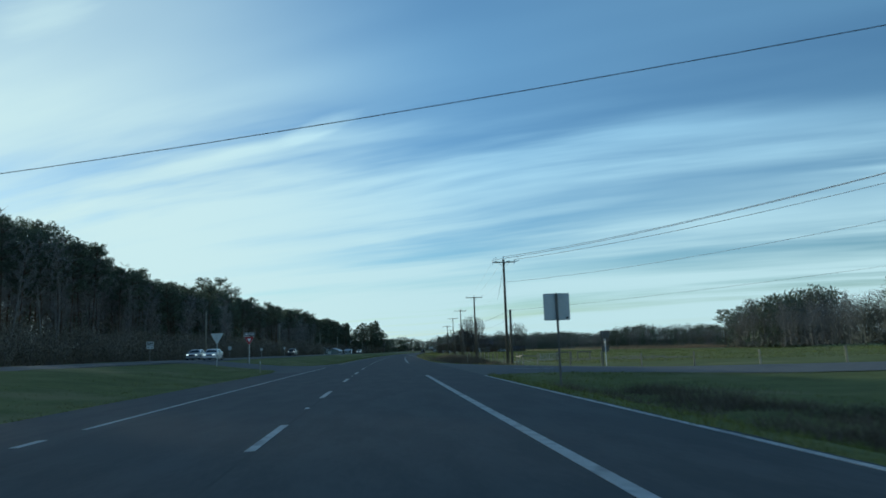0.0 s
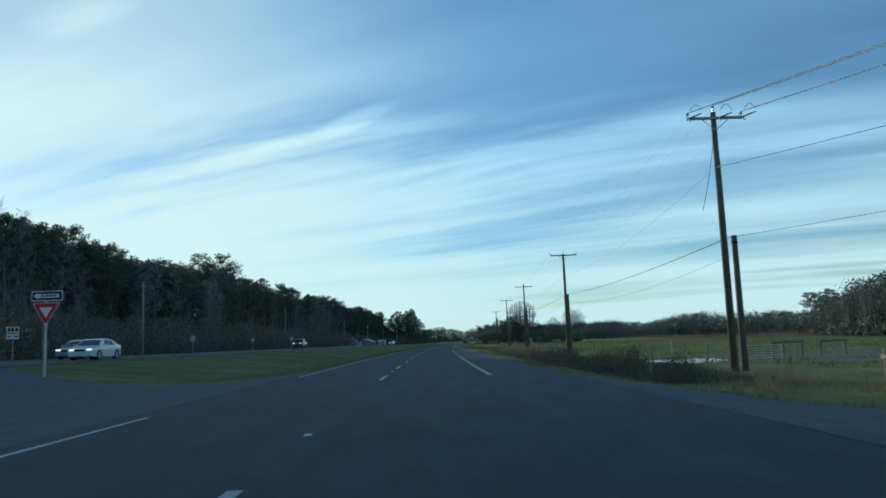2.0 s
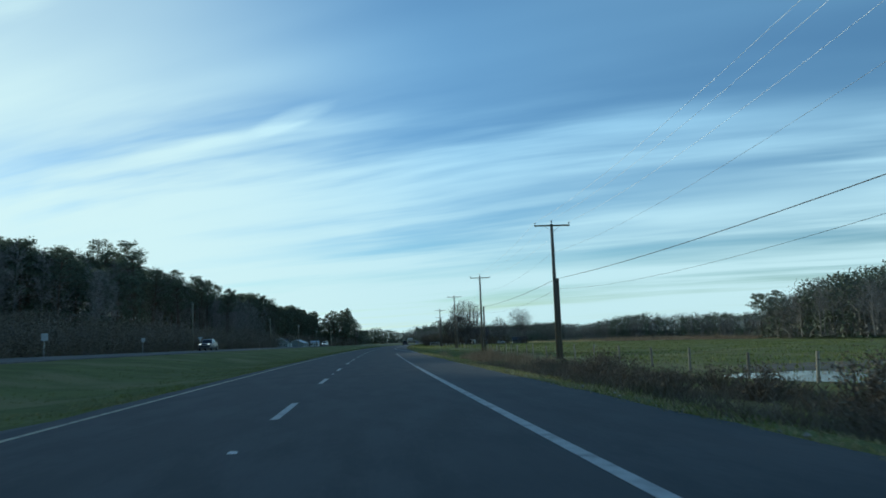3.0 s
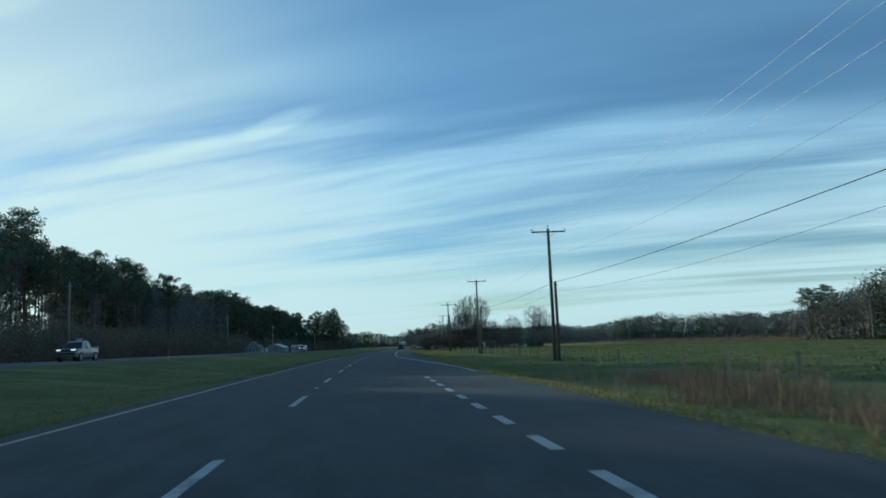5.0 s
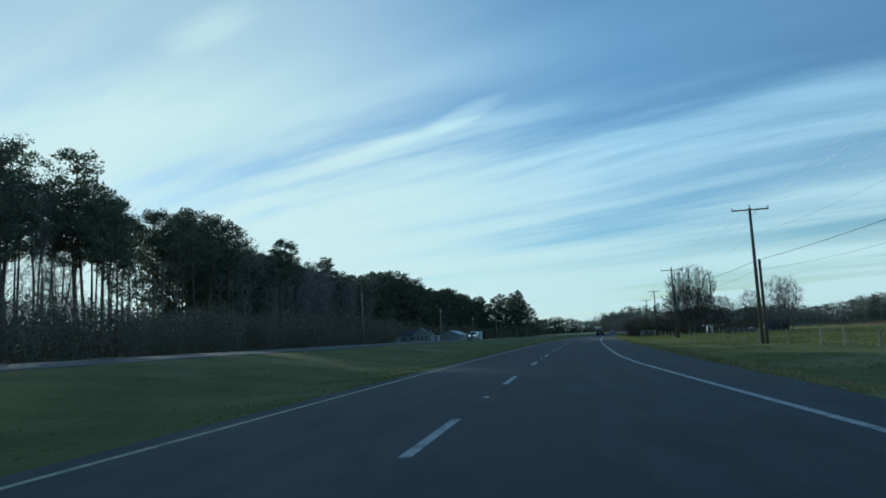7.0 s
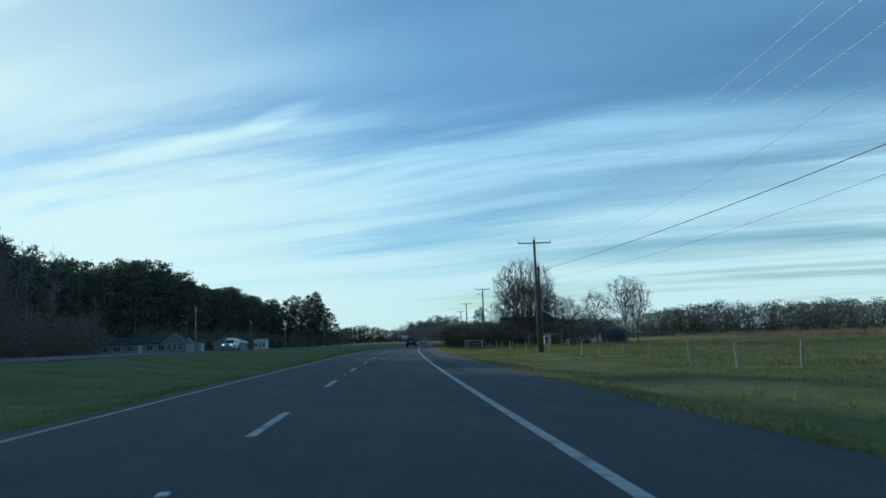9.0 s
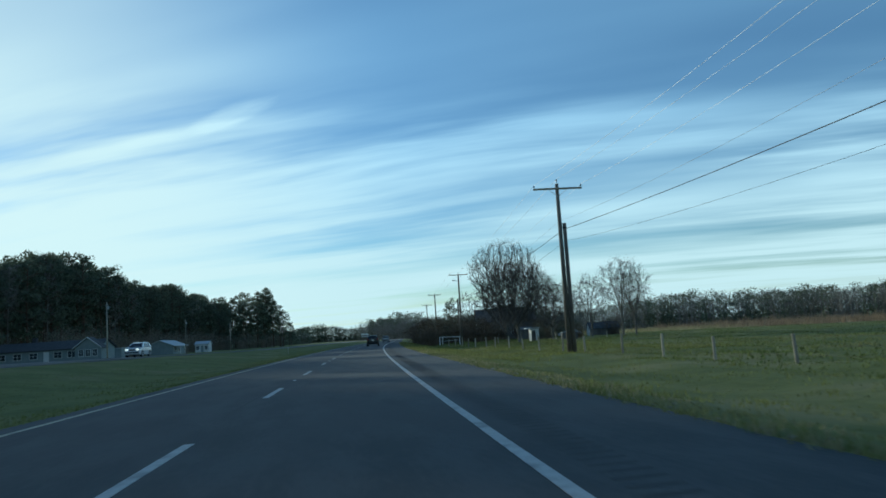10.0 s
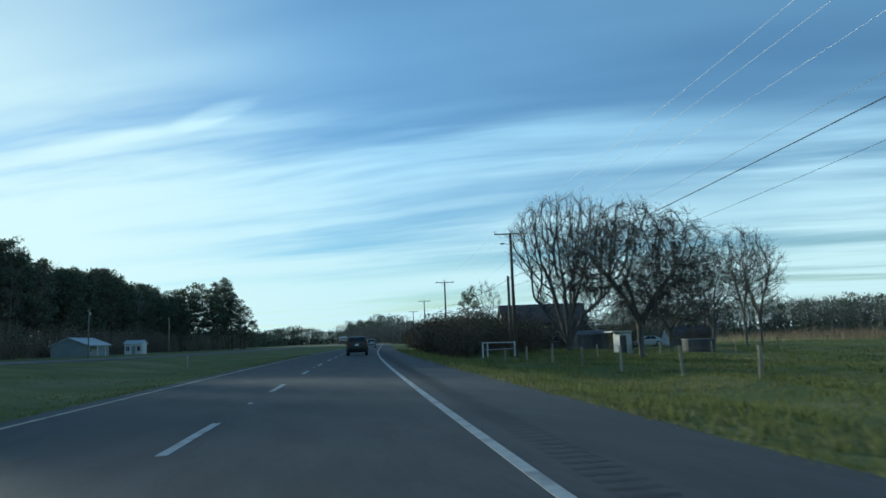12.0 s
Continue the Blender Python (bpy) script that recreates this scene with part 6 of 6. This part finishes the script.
    for s in (-1, 1):
        for y in (-wb, wb):
            wheel(t, s * (half - 0.1), y, wr, 0.22)
            part("wheel_arch", lifted(rod((s * (half - 0.02), y, wr), (s * (half + 0.012), y, wr), wr * 1.16, sides=20)), TRIM_BLACK, t)
    nose, tail = lower[-1][0], lower[0][0]
    zl = {"sedan": 0.62, "suv": 0.82, "pickup": 0.95}[kind]
    for s in (-1, 1):
        part("headlight", box(0.34, 0.1, 0.14, s * half * 0.66, nose - 0.1, zl, 0.02), HEADLAMP if lit else CLEAR_LENS, t)
        part("tail_light", box(0.16, 0.08, 0.3 if kind != "sedan" else 0.18, s * half * 0.78, tail + 0.04, zl + 0.05, 0.02), RED_LENS, t)
    part("grille", box(half * 0.8, 0.06, 0.16, 0, nose - 0.02, zl - 0.05, 0.015), TRIM_BLACK, t)
    part("front_bumper", box(half * 1.7, 0.14, 0.16, 0, nose - 0.04, zl - 0.35, 0.03), TRIM_BLACK if kind != "sedan" else paint, t)
    part("rear_bumper", box(half * 1.7, 0.14, 0.2, 0, tail + 0.03, zl - 0.35, 0.03), TRIM_BLACK if kind != "sedan" else paint, t)
    part("number_plate", box(0.32, 0.012, 0.16, 0, tail - 0.045, zl - 0.02 if kind != "suv" else 0.86, 0.004), SIGN_WHITE, t)
    if kind == "suv":
        for s in (-1, 1):
            part("roof_rail", join(rod((s * 0.6, -1.7, 1.75), (s * 0.6, 0.1, 1.77), 0.02, sides=6)), CHROME, t)
        part("rear_spoiler", box(1.2, 0.2, 0.05, 0, -2.05, 1.64, 0.015), paint, t)
    if kind == "pickup":
        part("bed_floor", box(1.6, 1.85, 0.02, 0, -1.75, 1.182, 0.0), TRIM_BLACK, t)
        for s in (-1, 1):
            part("bed_side", box(0.08, 1.95, 0.14, s * 0.88, -1.74, 1.16, 0.02), paint, t)
        part("tailgate", box(1.75, 0.07, 0.16, 0, -2.68, 1.15, 0.02), paint, t)
    return t


def on_road(off, y, turn, z):
    return Matrix.Translation(at(off, y, z)) @ pose(0, 0, 0, 0, 0, -heading(y) + turn)


car("suv", BLACK_PAINT, on_road(-0.2, 368.0, 0, 0.003), "black suv driving in the lane beside the shoulder")
car("suv", SILVER_PAINT, on_road(-0.1, 452.0, 0, 0.003), "silver suv driving along the highway at the bend")
car("sedan", WHITE_PAINT, on_road(-23.9, 102.6, 180, opposite(-23.9, 102.6) + 0.022), "white sedan on the far carriageway with its lights on", True)
car("sedan", SILVER_PAINT, on_road(-27.7, 108.5, 180, opposite(-27.7, 108.5) + 0.022), "pale silver sedan on the far carriageway beside a white one", True)
car("pickup", GREY_PAINT, on_road(-27.9, 195.2, 180, opposite(-27.9, 195.2) + 0.022), "grey pickup truck with lit headlights on the far carriageway", True, "truck")
car("suv", WHITE_PAINT, on_road(-27.8, 344.0, 180, opposite(-27.8, 344.0) + 0.022), "white suv on the far carriageway in front of the houses", True)
car("sedan", SILVER_PAINT, Matrix.Translation(at(39.5, 396.0, ground_height(39.5, 396.0))) @ pose(0, 0, 0, 0, 0, 80), "pale car parked in the farmyard behind the trees")


# ---- houses ----
def window(parent, x, z, w, h, y, face=-1, panes=2):
    f = part("window", join(box(w + 0.16, 0.06, 0.08, x, y, z - 0.08, 0.01), box(w + 0.16, 0.06, 0.08, x, y, z + h, 0.01), box(0.08, 0.06, h, x - w / 2 - 0.04, y, z, 0.01), box(0.08, 0.06, h, x + w / 2 + 0.04, y, z, 0.01), box(0.05, 0.05, h, x, y, z), box(w, 0.05, 0.05, x, y, z + h / 2)), SIGN_WHITE, parent, "white window frame")
    part("pane", box(w, 0.02, h, x, y + 0.01 * -face, z), WINDOW, f)
    return f


def gable_roof(w, d, z, rise, over=0.4, thick=0.16):
    """A ridge along x."""
    bm = bmesh.new()
    x0, x1, y0, y1 = -w / 2 - over, w / 2 + over, -d / 2 - over, d / 2 + over
    drop = rise / (d / 2) * over
    prof = [(y0, z - drop), (0, z + rise), (y1, z - drop)]
    rings = []
    for x in (x0, x1):
        rings.append([bm.verts.new((x, y, h + t)) for y, h, t in ((prof[0][0], prof[0][1], 0), (prof[1][0], prof[1][1], 0), (prof[2][0], prof[2][1], 0), (prof[2][0], prof[2][1], thick), (prof[1][0], prof[1][1], thick), (prof[0][0], prof[0][1], thick))])
    a, b = rings
    for i in range(6):
        bm.faces.new((a[i], a[(i + 1) % 6], b[(i + 1) % 6], b[i]))
    bm.faces.new(a[::-1]), bm.faces.new(b)
    bmesh.ops.recalc_face_normals(bm, faces=bm.faces)
    return bm


def gable_walls(w, d, h, rise, x=0.0, y=0.0):
    bm = bmesh.new()
    prof = [(-d / 2, -0.3), (d / 2, -0.3), (d / 2, h), (0, h + rise), (-d / 2, h)]
    a = [bm.verts.new((-w / 2 + x, yy + y, z)) for yy, z in prof]
    b = [bm.verts.new((w / 2 + x, yy + y, z)) for yy, z in prof]
    for i in range(5):
        bm.faces.new((a[i], a[(i + 1) % 5], b[(i + 1) % 5], b[i]))
    bm.faces.new(a[::-1]), bm.faces.new(b)
    bmesh.ops.recalc_face_normals(bm, faces=bm.faces)
    return bm


def face_road(off, y, turn=90):
    """Local -y looks at the road from the left side."""
    return Matrix.Translation(at(off, y, ground_height(off, y))) @ pose(0, 0, 0, 0, 0, -heading(y) + turn)


def make_houses():
    # long low house: its front looks back along the road
    h = thing("house", face_road(-65.0, 409.5, 0), "long low grey house with white framed windows at the woods", "house")
    part("wall", gable_walls(22.6, 8.5, 2.45, 1.5, -1.2), SIDING, h)
    part("roof", lifted(gable_roof(22.6, 8.5, 2.45, 1.52), -1.2), ROOFING, h)
    wing = part("wing", gable_walls(2.2, 5.0, 2.4, 1.9), SIDING, h)
    wing.matrix_basis = pose(8.8, -4.4, 0, 0, 0, 90)
    wr = part("wing_roof", gable_roof(2.6, 5.0, 2.4, 1.92, 0.3), ROOFING, h)
    wr.matrix_basis = pose(8.8, -4.4, 0, 0, 0, 90)
    part("gable_trim", join(rod((8.8, -6.0, 4.42), (6.0, -6.0, 2.28), 0.08, sides=6), rod((8.8, -6.0, 4.42), (11.6, -6.0, 2.28), 0.08, sides=6)), SIGN_WHITE, h)
    for x in (-11, -8, -5, -2, 2.6, 5.2):
        window(h, x, 0.85, 1.4, 1.1, -4.29)
    for x in (7.5, 8.8, 10.1):
        window(h, x, 0.85, 0.8, 1.2, -5.56)
    part("door", box(1.0, 0.06, 2.05, 0.4, -4.28, 0.05, 0.01), SIGN_WHITE, h)
    part("chimney", box(0.8, 0.8, 1.6, -4, 0.6, 3.4, 0.02), ROOFING, h)
    # pale-roofed house
    h = thing("house", face_road(-65.6, 481.0), "small white house with a pale blue metal roof", "house")
    part("wall", gable_walls(13, 7.5, 2.5, 1.5), SIDING, h)
    part("roof", gable_roof(13, 7.5, 2.5, 1.52, 0.5), PALE_ROOF, h)
    for x in (-4.5, -1.0, 4.6):
        window(h, x, 0.9, 1.0, 1.1, -3.79)
    part("door", box(0.95, 0.06, 2.05, 2.0, -3.78, 0.05, 0.01), SIDING, h)
    part("porch_roof", box(5, 2.2, 0.12, -3.5, -4.8, 2.2, 0.02), PALE_ROOF, h)
    for x in (-5.8, -1.2):
        part("porch_post", box(0.12, 0.12, 2.2, x, -5.7, 0, 0.01), SIGN_WHITE, h)
    h = thing("house", face_road(-61.0, 503.0, 0), "small white cabin with two dark windows by the woods", "house")
    part("wall", gable_walls(4.2, 4, 2.6, 0.8), WHITE_WALL, h)
    part("roof", gable_roof(4.2, 4, 2.6, 0.82, 0.3), PALE_ROOF, h)
    for x in (-1.3, 1.4):
        window(h, x, 0.9, 0.8, 1.1, -2.04)
    part("door", box(0.8, 0.06, 2.05, 0.1, -2.03, 0.05, 0.01), SIDING, h)
    # small outbuilding between the first two houses
    h = thing("shed", face_road(-58.0, 423.0), "small grey shed with a flat pale roof", "shed")
    part("wall", box(4.5, 3, 2.2, 0, 0, -0.1, 0.02), SIDING, h)
    part("roof", box(5.0, 3.5, 0.15, 0, 0, 2.1, 0.02), PALE_ROOF, h)
    part("door", box(0.9, 0.06, 1.9, 1.0, -1.52, 0, 0.01), SIGN_WHITE, h)
    # far roadside sign board beyond the bend
    s = thing("billboard", Matrix.Translation(at(-16, 640, 0.2)) @ pose(0, 0, 0, 0, 0, -9), "distant white roadside board with a dark base", "sign board")
    part("panel", box(3.6, 0.2, 1.7, 0, 0, 2.2, 0.03), SIGN_WHITE, s)
    part("stripe", box(3.2, 0.04, 0.4, 0, -0.14, 2.6), SIGN_BLACK, s)
    for x in (-1.5, 1.5):
        part("post", box(0.25, 0.25, 2.4, x, 0, -0.2, 0.02), GREY_WOOD, s)
    # farmhouse behind the yard trees
    b = thing("farmhouse", Matrix.Translation(at(28.6, 416.0, ground_height(28.6, 416))) @ pose(0, 0, 0, 0, 0, -10), "old dark farmhouse with a white gable end behind bare trees", "house")
    part("wall", gable_walls(13, 8, 4.2, 2.7), BARN_WOOD, b)
    part("roof", gable_roof(13, 8, 4.2, 2.72, 0.45), RUSTY_ROOF, b)
    part("gable_end", slab([(-4.0, 0.0), (4.0, 0.0), (4.0, 4.3), (0, 6.98), (-4.0, 4.3)], 0.06), WHITE_WALL, b, "white boarded gable end").matrix_basis = pose(-6.54, 0, -0.2, 0, 0, 90)
    for x in (-4.5, -1.5, 1.5, 4.5):
        window(b, x, 1.0, 0.9, 1.4, -4.04)
    part("chimney", box(0.7, 0.7, 1.6, 2.5, 0.4, 6.2, 0.02), BARN_WOOD, b)
    s = thing("shed", Matrix.Translation(at(31.4, 398.0, ground_height(31.4, 398))) @ pose(0, 0, 0, 0, 0, -5), "low pale grey shed between the farmyard trees", "shed")
    part("wall", gable_walls(4.4, 3.6, 2.0, 0.5), BARN_WOOD, s)
    part("roof", gable_roof(4.4, 3.6, 2.0, 0.52, 0.25, 0.1), BARN_WOOD, s)
    part("door", box(0.9, 0.06, 1.8, -0.8, -1.83, 0, 0.01), BARN_WOOD, s)
    s = thing("shed", Matrix.Translation(at(27.0, 372.0, ground_height(27, 372))) @ pose(0, 0, 0, 0, 0, -4), "narrow white shed with a pale roof in the farmyard", "shed")
    part("wall", box(1.3, 1.8, 2.2, 0.3, 0, -0.1, 0.02), WHITE_WALL, s)
    part("roof", box(2.2, 2.3, 0.12, -0.1, 0, 2.15, 0.02), SIGN_WHITE, s)
    part("door", box(0.7, 0.05, 1.8, -0.0, -0.925, 0, 0.01), BARN_WOOD, s)
    s = thing("shed", Matrix.Translation(at(47.6, 404.0, ground_height(47.6, 404))) @ pose(0, 0, 0, 0, 0, -8), "long low shed with a white gable end in the field", "shed")
    w = part("wall", gable_walls(6.5, 2.6, 1.6, 1.2, 1.5), BARN_WOOD, s)
    part("gable_end", lifted(slab([(-1.3, 0), (1.3, 0), (1.3, 1.62), (0, 2.85), (-1.3, 1.62)], 0.08)), SIGN_WHITE, s).matrix_basis = pose(-1.8, 0, -0.1, 0, 0, 90)
    part("roof", lifted(gable_roof(6.5, 2.6, 1.6, 1.22, 0.2), 1.5), ROOFING, s)
    # low dark tank behind the big oak
    s = thing("hay_shed", Matrix.Translation(at(31.2, 362.0, ground_height(31.2, 362))) @ pose(0, 0, 0, 0, 0, -12), "low grey open shed behind the oak", "shed")
    part("wall", box(2.4, 1.8, 1.2, 0, 0, -0.1, 0.06), BARN_WOOD, s)
    part("roof", box(2.5, 1.9, 0.08, 0, 0, 1.1, 0.02), SIDING, s)
    # telecom mast far behind the woods
    t = thing("mast", Matrix.Translation(Vector((-251 + lateral(940), 940, 0))), "tall thin telecom mast far behind the woods", "mast")
    part("shaft", rod((0, 0, 0), (0, 0, 50), 0.6, 0.35, 10), STEEL, t)
    for z in (50.0, 46.0):
        for k in range(3):
            a = radians(120 * k + 20)
            part("antenna", box(0.5, 0.4, 2.4, math.cos(a) * 1.7, math.sin(a) * 1.7, z - 1.2, 0.04), STEEL, t)
            part("arm", rod((0, 0, z), (math.cos(a) * 1.7, math.sin(a) * 1.7, z), 0.12, sides=6), STEEL, t)


make_houses()
